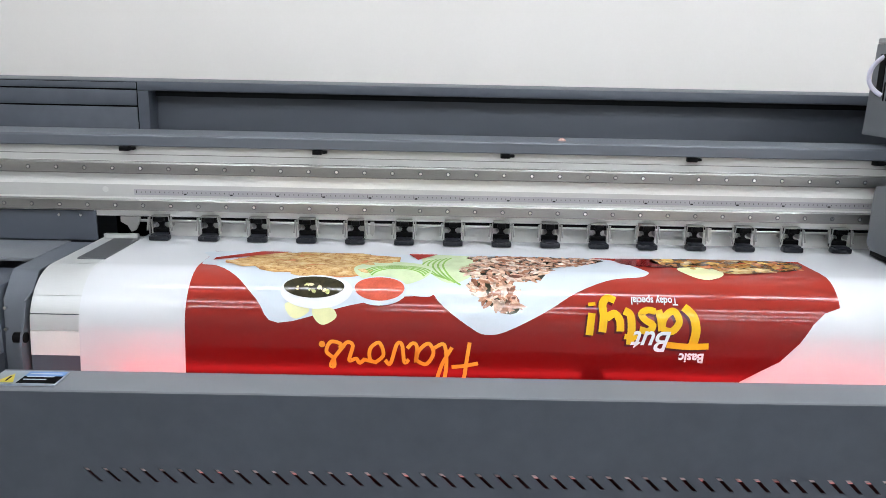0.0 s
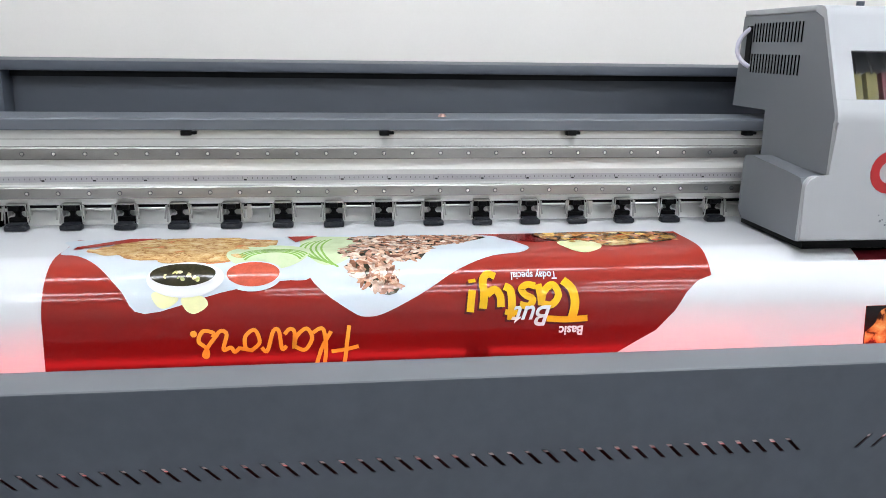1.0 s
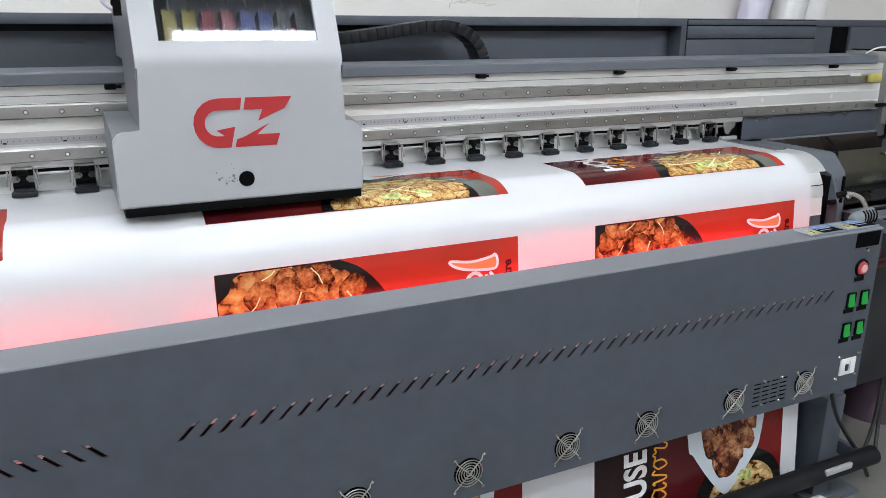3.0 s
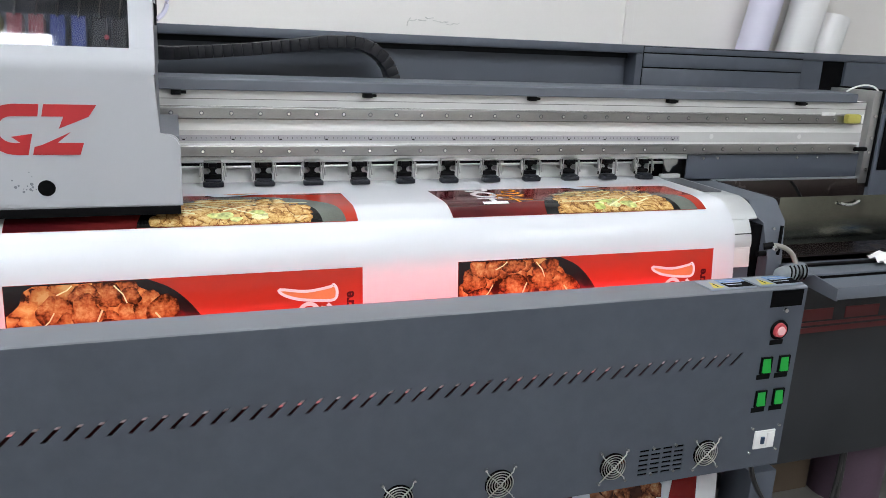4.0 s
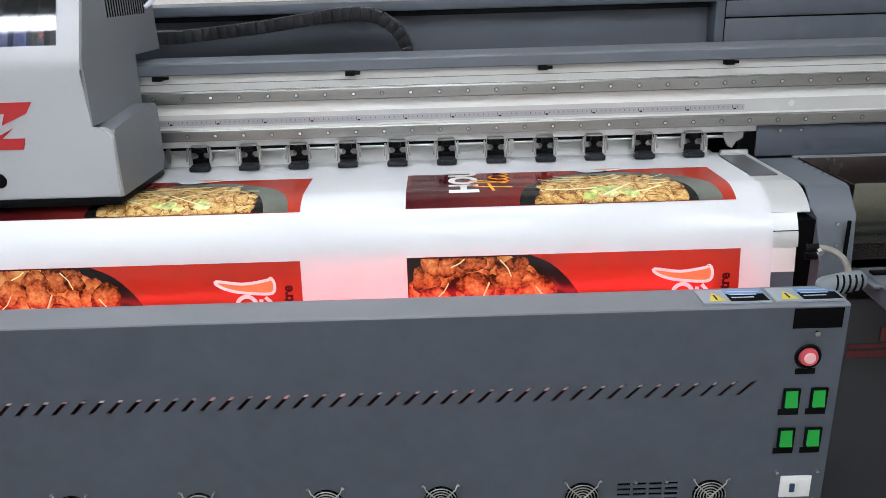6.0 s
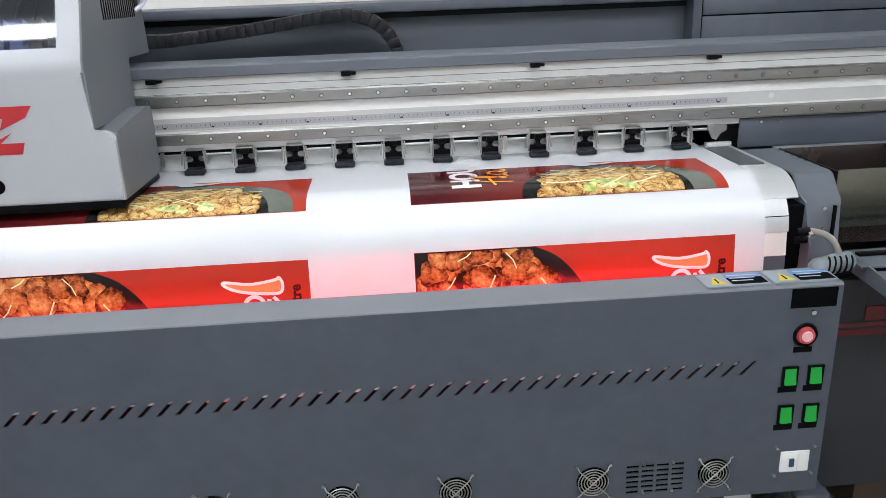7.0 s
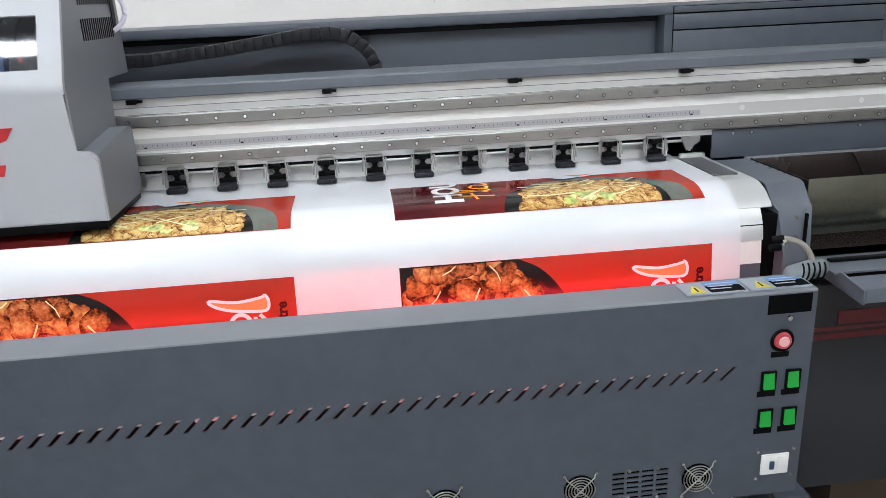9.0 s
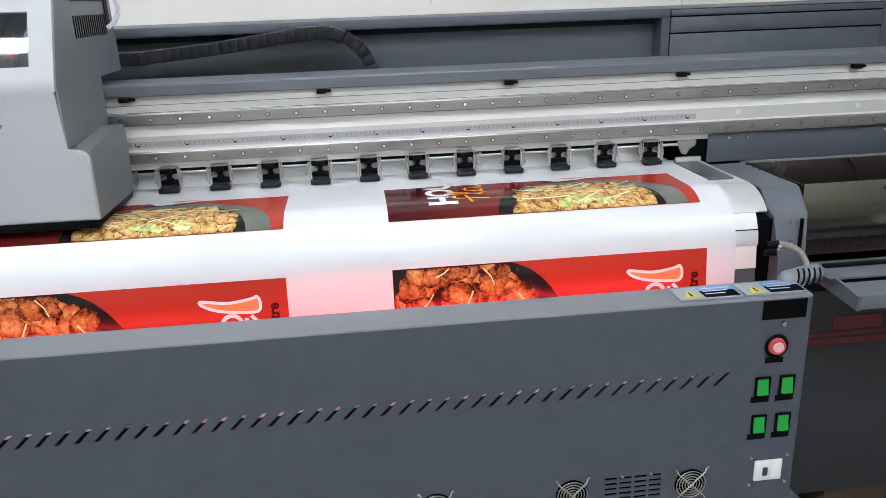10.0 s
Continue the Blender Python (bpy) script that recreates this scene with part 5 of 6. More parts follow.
def dish_poster(x0, seed):
    """The lower food poster of one column: pan of fried chicken and an orange-red field."""
    s0, s1 = 0.380, 0.66
    w = 0.608
    bg = poly("food_poster", rect(x0, x0 + w, s0, s1), INK_ORANGE_RED, banner, H1, "printed poster of fried chicken in a black pan")
    bow = curve_through([(x0 + 0.225, s0 + 0.0005), (x0 + 0.265, s0 + 0.02), (x0 + 0.30, s0 + 0.055), (x0 + 0.325, s0 + 0.10), (x0 + 0.34, s0 + 0.17)], 6)
    rim = [(x0 + 0.0005, s0 + 0.0005)] + [(q.x, q.y) for q in bow] + [(x0 + 0.34, s1 - 0.001), (x0 + 0.0005, s1 - 0.001)]
    poly("black_pan", rim, INK_BLACK, bg, H2, "black pan in the photo")
    edge = curve_through([(x0 + 0.002, s0 + 0.052), (x0 + 0.022, s0 + 0.034), (x0 + 0.028, s0 + 0.014), (x0 + 0.045, s0 + 0.003)], 5) + curve_through([(x0 + 0.19, s0 + 0.002), (x0 + 0.212, s0 + 0.014), (x0 + 0.232, s0 + 0.026), (x0 + 0.246, s0 + 0.05), (x0 + 0.266, s0 + 0.075), (x0 + 0.272, s0 + 0.10), (x0 + 0.275, s0 + 0.14)], 5)
    food = [(q.x, max(s0 + 0.002, q.y)) for q in edge] + [(x0 + 0.275, s1 - 0.01), (x0 + 0.002, s1 - 0.01)]
    poly("chicken", food, P_CHICK, bg, H3, "fried chicken pieces in the photo")
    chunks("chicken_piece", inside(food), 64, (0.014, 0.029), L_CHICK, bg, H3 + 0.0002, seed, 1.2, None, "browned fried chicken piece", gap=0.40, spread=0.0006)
    for k, (a, b, c, d) in enumerate([(0.08, 0.02, 0.105, 0.0045), (0.15, 0.05, 0.12, 0.10), (0.05, 0.08, 0.075, 0.05), (0.235, 0.06, 0.258, 0.10), (0.17, 0.008, 0.19, 0.04)]):
        stroke("leek_strip", [(x0 + a, s0 + b), (x0 + (a + c) / 2 + 0.004, s0 + (b + d) / 2), (x0 + c, s0 + d)], 0.0030 if k % 2 else 0.0022, INK_CREAM, bg, H4 + 0.0004)
    # white outlined badge shapes and the word beside them
    ban = smooth_outline([(x0 + 0.452, s0 + 0.034), (x0 + 0.50, s0 + 0.040), (x0 + 0.545, s0 + 0.034), (x0 + 0.552, s0 + 0.030), (x0 + 0.558, s0 + 0.040), (x0 + 0.556, s0 + 0.056), (x0 + 0.54, s0 + 0.060), (x0 + 0.49, s0 + 0.055), (x0 + 0.46, s0 + 0.045)], 4)
    poly("badge_fill", ban, INK_PEACH, bg, H2)
    stroke("badge_outline", ban, 0.0055, INK_WHITE, bg, H3, "white outlined badge shape", closed=True)
    stroke("badge_outline", oval(x0 + 0.505, s0 + 0.082, 0.018, 0.018, 22), 0.0075, INK_WHITE, bg, H3, closed=True)
    stroke("badge_outline", [(x0 + 0.54, s0 + 0.066), (x0 + 0.553, s0 + 0.080), (x0 + 0.553, s0 + 0.11)], 0.007, INK_WHITE, bg, H3)
    stroke("badge_outline", [(x0 + 0.50, s0 + 0.105), (x0 + 0.53, s0 + 0.095), (x0 + 0.532, s0 + 0.07)], 0.0075, INK_WHITE, bg, H3)
    words("word_centre", "hi Centre", INK_MAROON, bg, H3, lambda u, v: (x0 + 0.590 - v, s0 + 0.145 - u), 0.027, 0, 0.0010, 0.95, "dark word Centre")


def bowl_poster(x0, seed):
    """The upper poster of one column, printed as far as the carriage has got."""
    s0, s1, w = 0.112, 0.287, 0.608
    bg = poly("bowl_poster", rect(x0, x0 + w, s0, s1), INK_RED, banner, H1, "half-printed poster of stir-fry in a dark bowl")
    poly("maroon_field", rect(x0 + 0.0005, x0 + 0.40, s0 + 0.0005, s1 - 0.0005), INK_FADE, bg, H1 + 0.0002)
    poly("orange_field", [(x0 + 0.40, s0 + 0.001), (x0 + w - 0.0005, s0 + 0.001), (x0 + w - 0.0005, s1 - 0.0005), (x0 + 0.50, s1 - 0.0005)], INK_ORANGE_RED, bg, H1 + 0.0003)
    cl = dict(smin=s0 + 0.001, smax=s1 - 0.001)
    poly("bowl_rim", oval(x0 + 0.400, 0.285, 0.185, 0.150, 60, **cl), INK_GREYPAN, bg, H2, "dark bowl rim")
    poly("bowl", oval(x0 + 0.375, 0.290, 0.165, 0.135, 60, **cl), INK_BLACK, bg, H2 + 0.0003)
    fo = oval(x0 + 0.380, 0.270, 0.132, 0.108, 40, **cl)
    poly("stir_fry", fo, P_FRY, bg, H3, "stir-fried chicken strips in the photo")
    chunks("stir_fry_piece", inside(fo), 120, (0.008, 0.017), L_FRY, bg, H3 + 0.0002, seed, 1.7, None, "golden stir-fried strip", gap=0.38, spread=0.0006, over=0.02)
    greens = oval(x0 + 0.385, 0.262, 0.055, 0.022, 30, **cl)
    chunks("green_pepper", inside(greens), 8, (0.007, 0.012), pieces_green, bg, H4, seed + 3, 1.6, 0.1, "green peppers")
    rnd = random.Random(seed + 9)
    for k in range(12):
        cx, cs, a, r = x0 + 0.36 + rnd.uniform(-0.08, 0.13), rnd.uniform(0.165, 0.262), rnd.uniform(-0.9, 0.9), rnd.uniform(0.02, 0.05)
        stroke("sprout", [(cx - r * math.cos(a), max(s0 + 0.002, min(s1 - 0.002, cs - 0.6 * r * math.sin(a)))), (cx, cs + 0.003), (cx + r * math.cos(a), max(s0 + 0.002, min(s1 - 0.002, cs + 0.6 * r * math.sin(a))))],
               rnd.uniform(0.0025, 0.0045), INK_CREAM, bg, H4 + 0.0008)
    poly("paper_tip", [(x0 + 0.325, s0 + 0.001), (x0 + 0.455, s0 + 0.001), (x0 + 0.41, s0 + 0.018), (x0 + 0.365, s0 + 0.030), (x0 + 0.352, s0 + 0.028)], INK_PAPER, bg, H4 + 0.001)
    poly("meat_tip", [(x0 + 0.365, s0 + 0.0015), (x0 + 0.440, s0 + 0.0015), (x0 + 0.395, s0 + 0.014)], INK_PEACH, bg, H4 + 0.0013)
    words("word_house", "HOU", INK_WHITE, bg, H3, lambda u, v: (x0 + 0.135 - v, 0.249 - u), 0.075, 0, 0.0030, 0.95, "white letters of the word HOUSE, cut off")
    script("fla", INK_GOLD, bg, H3, lambda u, v: (x0 + 0.200 - v, 0.243 - u), 0.075, 0.006, "golden brush-script letter")


pieces_green = pieces("printed_green_pepper", [(0.36, 0.42, 0.10), (0.52, 0.56, 0.20), (0.66, 0.64, 0.34)])


def hanging_poster(x0, seed):
    """The poster on the part of the web that hangs below the heater panel."""
    s0, s1, w = 0.72, 1.155, 0.608
    bg = poly("hanging_poster", rect(x0, x0 + w, s0, s1), INK_MAROON, banner, H1, "printed poster with the words House flavor")
    poly("maroon_field", rect(x0 + 0.0005, x0 + 0.19, s0 + 0.001, s1 - 0.0005), INK_DARK, bg, H1 + 0.0002)
    poly("red_field", [(x0 + 0.50, s0 + 0.001), (x0 + w - 0.0005, s0 + 0.001), (x0 + w - 0.0005, s1 - 0.0005), (x0 + 0.52, s1 - 0.0005)], INK_DEEP, bg, H1 + 0.0002)
    cone = smooth_outline([(x0 + 0.281, s0 + 0.002), (x0 + 0.533, s0 + 0.002), (x0 + 0.53, 0.97), (x0 + 0.49, 1.05), (x0 + 0.43, 1.11), (x0 + 0.40, 1.115), (x0 + 0.35, 1.06), (x0 + 0.30, 0.99), (x0 + 0.281, 0.95)], 4)
    poly("bowl", oval(x0 + 0.46, 1.13, 0.15, 0.12, 40, smax=s1 - 0.001), INK_BLACK, bg, H2)
    fo = oval(x0 + 0.47, 1.135, 0.115, 0.090, 40, smax=s1 - 0.001)
    poly("stir_fry", fo, P_FRY, bg, H2 + 0.0003, "stir-fried strips in the photo")
    poly("paper_cone", cone, INK_PAPER, bg, H3 + 0.0010, "pale paper cone")
    mt = [(x0 + 0.315, s0 + 0.006), (x0 + 0.51, s0 + 0.006), (x0 + 0.495, 0.97), (x0 + 0.47, 0.99), (x0 + 0.455, 1.04), (x0 + 0.43, 1.07), (x0 + 0.40, 1.068), (x0 + 0.37, 1.02), (x0 + 0.33, 0.97)]
    poly("roast_meat", smooth_outline(mt, 4), P_MEAT, bg, H4 + 0.0002, "roast meat in the photo")
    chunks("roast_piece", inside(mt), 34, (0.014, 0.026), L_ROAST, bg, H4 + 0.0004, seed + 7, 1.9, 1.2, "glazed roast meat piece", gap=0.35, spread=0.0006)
    chunks("pepper", inside(oval(x0 + 0.475, 1.085, 0.025, 0.02)), 6, (0.009, 0.014), pieces_green, bg, H4 + 0.0016, seed + 4, 1.3)
    words("word_house", "HOUSE", INK_WHITE, bg, H3, lambda u, v: (x0 + 0.150 - v, 1.170 - u), 0.092, 0, 0.0030, 0.80, "white word HOUSE, standing upright")
    script("flavor", INK_GOLD, bg, H4, lambda u, v: (x0 + 0.215 - v, 1.150 - 0.82 * u), 0.088, 0.0050, "golden brush-script letter")


tasty_poster()
for x_, n_ in ((1.712, 21), (2.514, 41)):
    dish_poster(x_, n_)
    bowl_poster(x_, n_ + 100)
    hanging_poster(x_, n_ + 200)


def take_up():
    bar = thing("tension_bar", "dark metal tension bar in front of the hanging web", "bar")
    part("bar_tube", rodm((-0.25, -0.452, 0.128), (3.42, -0.452, 0.128), 0.026, 24), M_RUBBER, bar)
    for x in (1.3, 2.05, 2.80, 3.20):
        part("bar_sleeve", boxm(x, x + 0.10, -0.480, -0.470, 0.133, 0.150, 0.003), M_ALU, bar, "pale reflective strip")
    for x in (-0.22, 3.38):
        part("bar_arm", boxm(x, x + 0.02, -0.46, -0.10, 0.10, 0.14, 0.004), M_PAINT_DARK, bar)
    roll = thing("take_up_roll", "roll of finished printed vinyl near the floor", "vinyl roll")
    r = rodm((0.010, -0.50, 0.046), (3.180, -0.50, 0.046), 0.044, 40)
    part("wound_vinyl", r, M_VINYL, roll)
    for x0 in (1.712, 2.514):
        b = bmesh.new()
        out = [(-0.50 - 0.0450 * math.cos(a), 0.046 + 0.0450 * math.sin(a)) for a in [radians(d) for d in range(95, 150, 5)]]
        out += [(-0.50 - 0.0438 * math.cos(a), 0.046 + 0.0438 * math.sin(a)) for a in [radians(d) for d in range(145, 90, -5)]]
        part("wound_print", prism(b, out, x0, x0 + 0.60), P_MEAT, roll, "printed food poster on the roll")
    part("core", rodm((-0.05, -0.50, 0.046), (3.24, -0.50, 0.046), 0.030, 20), M_CARD, roll, "brown cardboard core")


take_up()


# ---------------------------------------------------------------- print carriage
CX = 1.578   # its lower left corner along the beam


def carriage():
    top = thing("print_carriage", "pale grey print-head carriage with window and red badge", "print carriage")
    W0, W1, U0, U1 = 0.0, 0.424, 0.046, 0.389
    FY = -0.287

    # front shell: lower plate with shoulders, then the leaning upper part
    bm = bmesh.new()
    lo = [(W0, 0.974), (W1, 0.974)]
    lo += [(W1 - 0.020 + 0.020 * math.cos(radians(15 * k)), 1.080 + 0.020 * math.sin(radians(15 * k))) for k in range(7)]
    lo += [(U1, 1.100), (U1, 1.20), (U0, 1.20), (U0, 1.100)]
    lo += [(W0 + 0.020 - 0.020 * math.cos(radians(15 * k)), 1.080 + 0.020 * math.sin(radians(15 * k))) for k in range(6, -1, -1)]
    plate(bm, [(CX + x, z) for x, z in lo], FY, FY + 0.012)
    es = [e for e in bm.edges if all(abs(v.co.y - FY) < 1e-6 for v in e.verts) and not all(v.co.z > 1.199 for v in e.verts)]
    bmesh.ops.bevel(bm, geom=es, offset=0.003, segments=3, affect="EDGES")
    part("front_shell", bm, M_WHITE, top, "pale grey moulded front shell")
    # leaning face with window opening: bend rounded
    bend = []
    for k in range(9):
        t = k / 8
        a = radians(23.0) * t
        bend.append((FY + 0.06 * (1 - math.cos(a)), 1.20 + 0.06 * math.sin(a)))
    y0, z0 = bend[-1]
    tx, tz = math.sin(radians(23.0)), math.cos(radians(23.0))

    def face(d, inn=0.0):
        return (y0 + tx * d + tz * inn, z0 + tz * d - tx * inn)
    L = 0.205
    bm = bmesh.new()
    outer = bend + [face(0.02)]
    inner = [(y + 0.010, z) for y, z in bend] + [face(0.02, 0.010)]
    prism(bm, outer + inner[::-1], CX + U0, CX + U1)
    w0, w1, d0, d1 = 0.086, 0.350, 0.0201, 0.116

    def slab(x0, x1, a, b):
        prism(bm, [face(a), face(b), face(b, 0.010), face(a, 0.010)], CX + x0, CX + x1)
    slab(U0, w0, d0, d1), slab(w1, U1, d0, d1)
    last = [face(d1)] + [face(L - 0.02)]
    ty, tz_ = face(L)
    last += [face(L - 0.008), (ty + 0.004, tz_ - 0.002), (ty + 0.016, tz_ + 0.001), (ty + 0.030, tz_ + 0.002)]
    prism(bm, last + [(ty + 0.030, tz_ - 0.010), face(L - 0.02, 0.010), face(d1, 0.010)], CX + U0, CX + U1)
    part("upper_shell", bm, M_WHITE, top, "pale grey leaning upper shell")
    g = prism(bmesh.new(), [face(d0 - 0.004, 0.0035), face(d1 + 0.004, 0.0035), face(d1 + 0.004, 0.006), face(d0 - 0.004, 0.006)], CX + w0 - 0.004, CX + w1 + 0.004)
    win = part("window", g, M_GLASS, top, "clear acrylic window", smooth=False)
    win.visible_shadow = False
    # what shows behind the window
    part("inner_plate", prism(bmesh.new(), [face(-0.03, 0.075), face(0.16, 0.075), face(0.16, 0.08), face(-0.03, 0.08)], CX + U0 + 0.006, CX + U1 - 0.006), M_PAINT_DARK, top, smooth=False)
    inks = [mat("yellow_ink", (0.22, 0.18, 0.03), 0.3), mat("magenta_ink", (0.18, 0.03, 0.04), 0.3), mat("blue_ink", (0.025, 0.04, 0.16), 0.3), mat("black_ink", (0.015, 0.015, 0.02), 0.3)]
    for k in range(8):
        x = CX + 0.100 + 0.032 * k
        d = prism(bmesh.new(), [face(0.02, 0.03), face(0.085, 0.03), face(0.085, 0.06), face(0.02, 0.06)], x, x + 0.022)
        dm = part("ink_damper", d, inks[min(3, k // 2)], top, "small coloured ink damper")
        part("ink_line", tube(bmesh.new(), [(x + 0.011, *face(0.08, 0.028)), (x + 0.013, *face(0.11, 0.034)), (x + 0.018, *face(0.14, 0.05))], 0.0022, 6), M_SCREW, dm)
    part("status_light", rodm((CX + 0.315, *face(0.045, 0.022)), (CX + 0.315, *face(0.045, 0.018)), 0.004, 10), M_BUTTON, top, "small red status light")
    # sides, back, roof
    for s, x in ((-1, U0), (1, U1)):
        xa, xb = sorted((CX + x, CX + x - s * 0.003))
        out = [(FY + 0.0125, 1.101), (FY + 0.0125, 1.20)] + [(y + 0.0105, z) for y, z in bend] + [face(0.1, 0.0105), face(L - 0.02, 0.0105), (ty + 0.031, tz_ - 0.011), (0.105, tz_ - 0.011), (0.118, 1.203), (-0.028, 1.203), (-0.032, 1.101)]
        side = part("side_panel", prism(bmesh.new(), out, xa, xb), M_PAINT_LIGHT, top, "grey side panel with vent slots", smooth=False)
        v0 = None
        xo = CX + x + s * 0.0006
        for row, zc in enumerate((1.365, 1.30)):
            for k in range(16):
                y = -0.135 + 0.0125 * k
                if v0 is None:
                    v0 = part("vent_slot", boxm(-0.0006, 0.0006, -0.0019, 0.0019, -0.020, 0.020), M_HOLE, side)
                    v0.location = (xo, y, zc)
                else:
                    again(v0, side, pose(xo, y, zc))
        part("cable_mouth", boxm(*sorted((xo, xo + s * 0.002)), 0.060, 0.082, 1.29, 1.38), M_BLACK, side)
        part("cable_loop", tube(bmesh.new(), bezier([(xo, 0.070, 1.375), (xo + s * 0.03, 0.085, 1.35), (xo + s * 0.03, 0.085, 1.31), (xo, 0.060, 1.292)], 12), 0.005, 8), M_ROLL_A, side, "lilac cable loop")
    part("roof", boxm(CX + U0, CX + U1, ty + 0.0305, 0.105, tz_ - 0.010, tz_ + 0.002, 0.003), M_WHITE, top)
    part("roof_knob", rodm((CX + 0.218, -0.05, tz_ + 0.002), (CX + 0.218, -0.05, tz_ + 0.018), 0.008, 14), M_PAINT, top)
    part("back_panel", prism(bmesh.new(), [(0.105, tz_ - 0.0105), (0.118, 1.203), (0.122, 1.203), (0.109, tz_ - 0.0105)], CX + U0 + 0.004, CX + U1 - 0.004), M_PAINT_LIGHT, top, smooth=False)
    # lower side boxes
    for s, a, b in ((-1, W0, U0 + 0.02), (1, U1 - 0.02, W1)):
        o = [(FY + 0.0125, 0.972), (FY + 0.0125, 1.080), (FY + 0.022, 1.094), (FY + 0.06, 1.099), (-0.075, 1.112), (-0.052, 1.108), (-0.045, 1.095), (-0.045, 0.985), (-0.06, 0.972)]
        part("side_box", prism(bmesh.new(), o, CX + a + 0.001, CX + b - 0.001), M_PAINT_LIGHT, top, "grey lower side box")
    part("head_plate", boxm(CX + 0.008, CX + W1 - 0.004, FY + 0.001, -0.05, 0.9590, 0.9738, 0.001), M_BLACK, top, "black head base plate")
    part("core_block", boxm(CX + U0 + 0.025, CX + U1 - 0.025, FY + 0.02, -0.05, 0.972, 1.19), M_PAINT_DARK, top)
    # slide blocks on the rails
    for x in (0.09, 0.27):
        for z in (1.110, 1.030):
            part("slide_block", boxm(CX + x, CX + x + 0.06, -0.044, -0.0212, z - 0.017, z + 0.017, 0.002), M_STEEL, top)
    # round hole with soot round it
    part("lamp_hole", rodm((CX + 0.209, FY - 0.0012, 1.010), (CX + 0.209, FY + 0.004, 1.010), 0.0135, 26), M_HOLE, top, "round black opening")
    sm = bmesh.new()
    rnd = random.Random(8)
    for k in range(16):
        x, z, r = CX + 0.18 + rnd.gauss(0, 0.012), 1.012 + rnd.gauss(0, 0.010), rnd.uniform(0.0007, 0.0028)
        if (x - CX - 0.209) ** 2 + (z - 1.01) ** 2 > 0.0155 ** 2:
            rod(sm, (x, FY - 0.0003, z), (x, FY + 0.001, z), r, 7)
    tagged(part("soot_specks", sm, M_PAINT_LIGHT, top, "grey soot specks round the opening", smooth=False), kind="stuff")
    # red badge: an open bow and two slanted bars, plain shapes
    bx, bz, k = CX + 0.127, 1.066, 0.083

    def badge(pts):
        part("badge", plate(bmesh.new(), [(bx + x * k, bz + z * k) for x, z in pts], FY - 0.0012, FY + 0.001), M_RED, top, "red badge shape", smooth=False)
    n = 10
    bow = [(0.98, 1.0), (0.50, 1.0)] + [(0.50 - 0.50 * math.sin(radians(180 * i / n)), 0.5 + 0.5 * math.cos(radians(180 * i / n))) for i in range(1, n)] + [(0.50, 0.0), (0.72, 0.0), (0.82, 0.42), (0.44, 0.36), (0.60, 0.24), (0.48, 0.24)]
    bow += [(0.48 - 0.26 * math.sin(radians(180 * i / n)), 0.5 - 0.26 * math.cos(radians(180 * i / n))) for i in range(1, n)] + [(0.48, 0.76), (0.94, 0.76)]
    badge(bow)
    badge([(1.06, 1.0), (2.02, 1.0), (1.86, 0.76), (1.30, 0.52), (1.40, 0.76), (1.01, 0.76)])
    badge([(0.80, 0.0), (1.66, 0.0), (1.74, 0.24), (1.26, 0.24), (1.52, 0.46), (0.98, 0.20), (0.84, 0.16)])


carriage()


def chain():
    top = thing("cable_chain", "black plastic cable drag chain in the rear trough", "cable chain")
    Y = 0.205
    pts = [Vector((CX + 0.36, 0.135, 1.224)), Vector((CX + 0.42, 0.18, 1.222)), Vector((2.06, Y, 1.226)), Vector((2.17, Y, 1.236)), Vector((2.27, Y, 1.249)), Vector((2.35, Y, 1.260))]
    for k in range(0, 12):
        a = radians(165 * k / 11)
        pts.append(Vector((2.40 + 0.115 * math.sin(a), Y, 1.154 + 0.108 * math.cos(a))))
    pts += [Vector((2.33, Y, 1.046)), Vector((1.90, Y, 1.042)), Vector((1.10, Y, 1.042))]
    # even steps along the curve
    seg = [(b - a).length for a, b in zip(pts, pts[1:])]
    total, pitch = sum(seg), 0.022
    first = None
    for i in range(int(total / pitch)):
        d, j = i * pitch, 0
        while d > seg[j]:
            d -= seg[j]
            j += 1
        p, t = pts[j].lerp(pts[j + 1], d / seg[j]), (pts[j + 1] - pts[j]).normalized()
        if first is None:
            b = boxm(-0.0112, 0.0112, -0.029, 0.029, -0.0145, 0.0145, 0.0028)
            first = part("link", b, M_CHAIN, top)
            o = first
        else:
            o = again(first, top, Matrix.Identity(4))
        up = t.cross(Vector((0, 1, 0))).normalized() * -1
        side = up.cross(t)
        o.matrix_basis = Matrix.Translation(p) @ Matrix((t, side, up)).transposed().to_4x4()


chain()


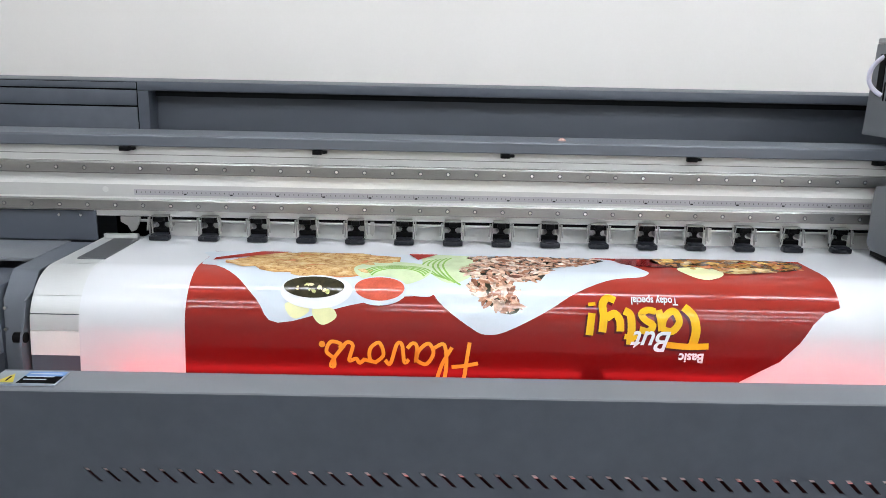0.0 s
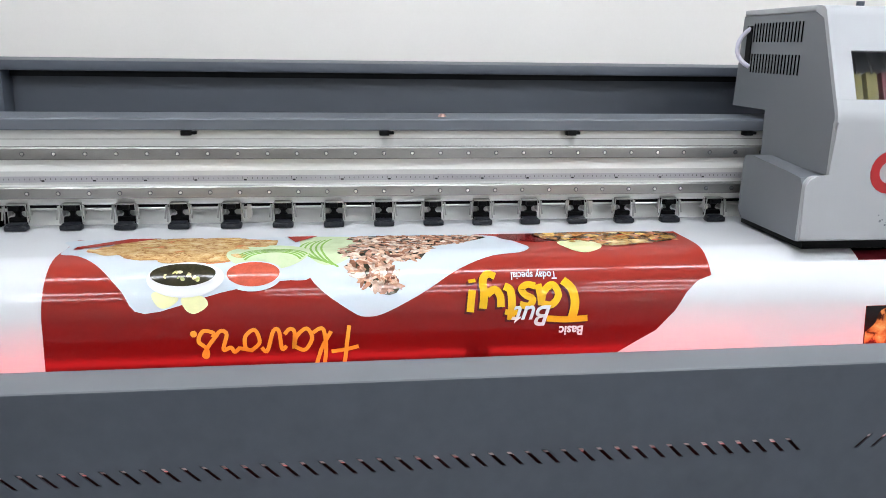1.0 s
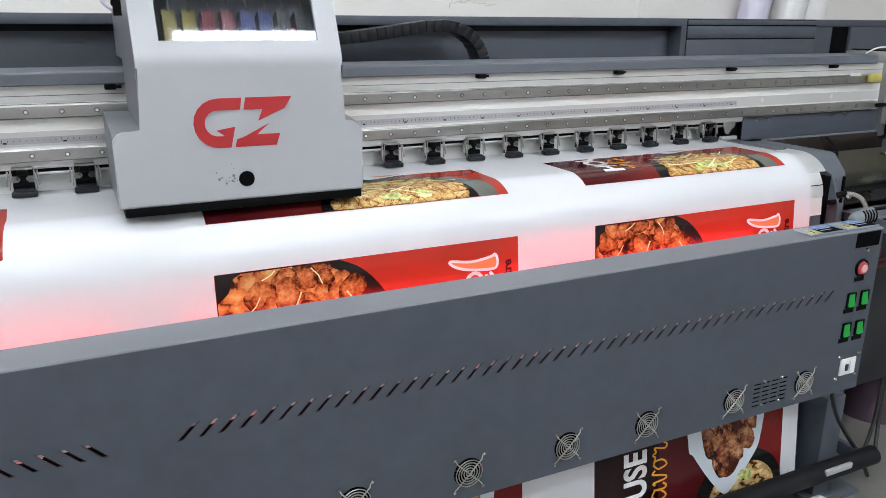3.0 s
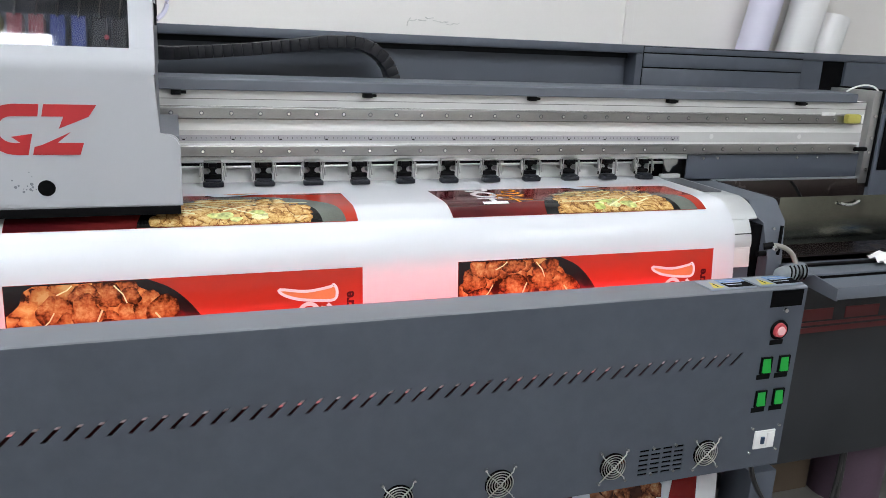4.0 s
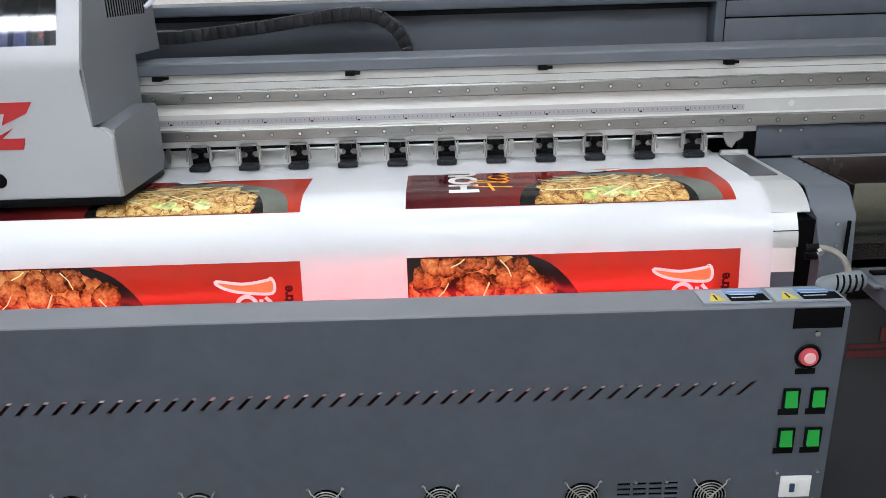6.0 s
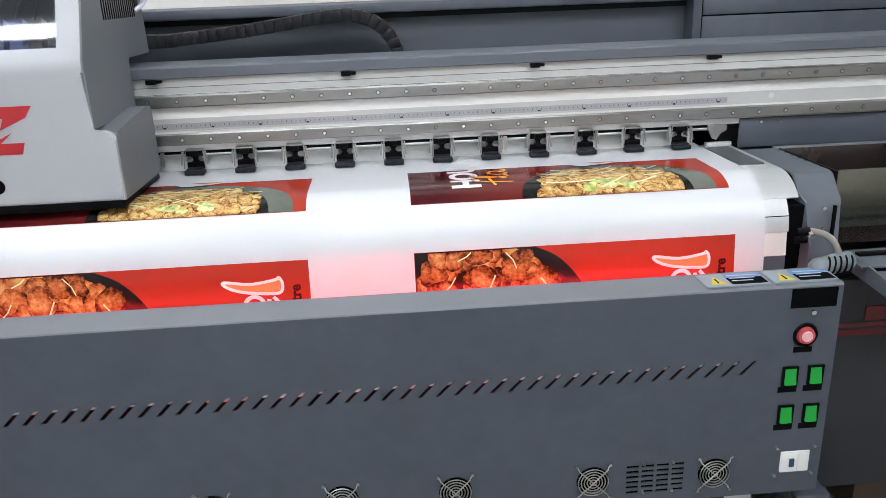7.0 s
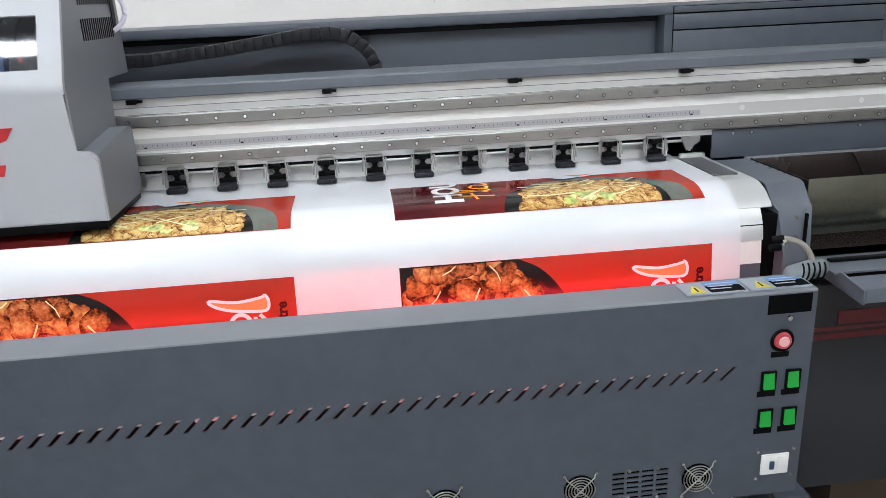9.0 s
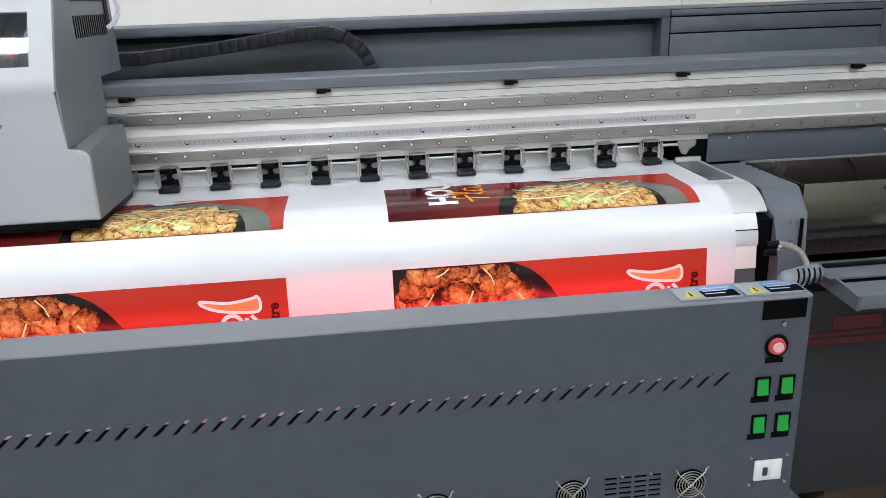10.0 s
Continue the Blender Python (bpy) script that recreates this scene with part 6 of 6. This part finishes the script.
# ---------------------------------------------------------------- paper rolls by the wall, things under the machine
def loose_things():
    for x, m, lab, r, zt in ((3.71, M_ROLL_A, "lilac-white paper roll leaning on the wall", 0.058, 1.75), (3.905, M_ROLL_B, "white paper roll leaning on the wall", 0.066, 1.75), (4.04, M_ROLL_B, "shorter white paper roll leaning on the wall", 0.060, 1.42)):
        roll = thing("paper_roll", lab, "paper roll", "paper rolls by the wall")
        a, b = Vector((x, 0.66, 0.01)), Vector((x + 0.24 * zt, 0.66 + 0.043 * zt, zt))
        bm = rodm(a, b, r, 32)
        part("paper", bm, m, roll)
        t = (b - a).normalized()
        part("core", rodm(b - t * 0.01, b + t * 0.004, r * 0.45, 20), M_CARD, roll, "brown cardboard core")
    bag = thing("dark_bag", "dark grey cloth bundle on the floor under the printer", "bag")
    bm = bmesh.new()
    bmesh.ops.create_icosphere(bm, subdivisions=4, radius=1)
    for v in bm.verts:
        n = v.co.normalized()
        k = 1 + 0.22 * noise.noise(n * 2.2) + 0.08 * noise.noise(n * 6)
        v.co = Vector((3.46 + 0.13 * n.x * k, 0.10 + 0.13 * n.y * k, max(0.0, 0.13 + 0.15 * n.z * k)))
    part("cloth", bm, M_PLUSH, bag)
    box_ = thing("cardboard_box", "brown cardboard box on the floor", "box")
    part("box_body", boxm(3.60, 3.775, -0.10, 0.14, 0.0, 0.16, 0.003), M_CARD, box_)
    part("box_tape", boxm(3.60, 3.775, 0.0, 0.04, 0.1601, 0.1612), M_PLATE, box_)
    stub = thing("mauve_roll", "dusty mauve material roll standing under the cabinet", "roll")
    b = rodm((3.885, -0.125, 0.0), (3.885, -0.125, 0.232), 0.105, 36)
    part("wound_sheet", b, M_MAUVE, stub)
    part("core", rodm((3.885, -0.125, 0.2325), (3.885, -0.125, 0.236), 0.038, 20), M_CARD, stub, "brown cardboard core")
    can = thing("blue_bottle", "small blue plastic bottle lying on the floor", "bottle")
    part("bottle_body", rodm((4.02, -0.205, 0.031), (4.17, -0.16, 0.031), 0.030, 24), M_BOTTLE, can)
    part("bottle_cap", rodm((3.985, -0.2155, 0.031), (4.018, -0.2055, 0.031), 0.016, 18, 0.020), M_SOCKET, can, "white screw cap")
    runs = ([(3.21, -0.445, 0.374), (3.25, -0.44, 0.24), (3.38, -0.42, 0.18), (3.50, -0.40, 0.008)],
            [(3.69, -0.272, 0.246), (3.685, -0.28, 0.16), (3.67, -0.29, 0.07), (3.60, -0.31, 0.007)],
            [(3.70, -0.272, 0.246), (3.70, -0.278, 0.16), (3.685, -0.288, 0.06), (3.63, -0.33, 0.007)])
    for run in runs:
        c = thing("power_cable", "black power cable hanging down to the floor", "cable", "cables under the panel")
        part("cable", tube(bmesh.new(), bezier(run, 20), 0.006, 8), M_CABLE, c)


loose_things()
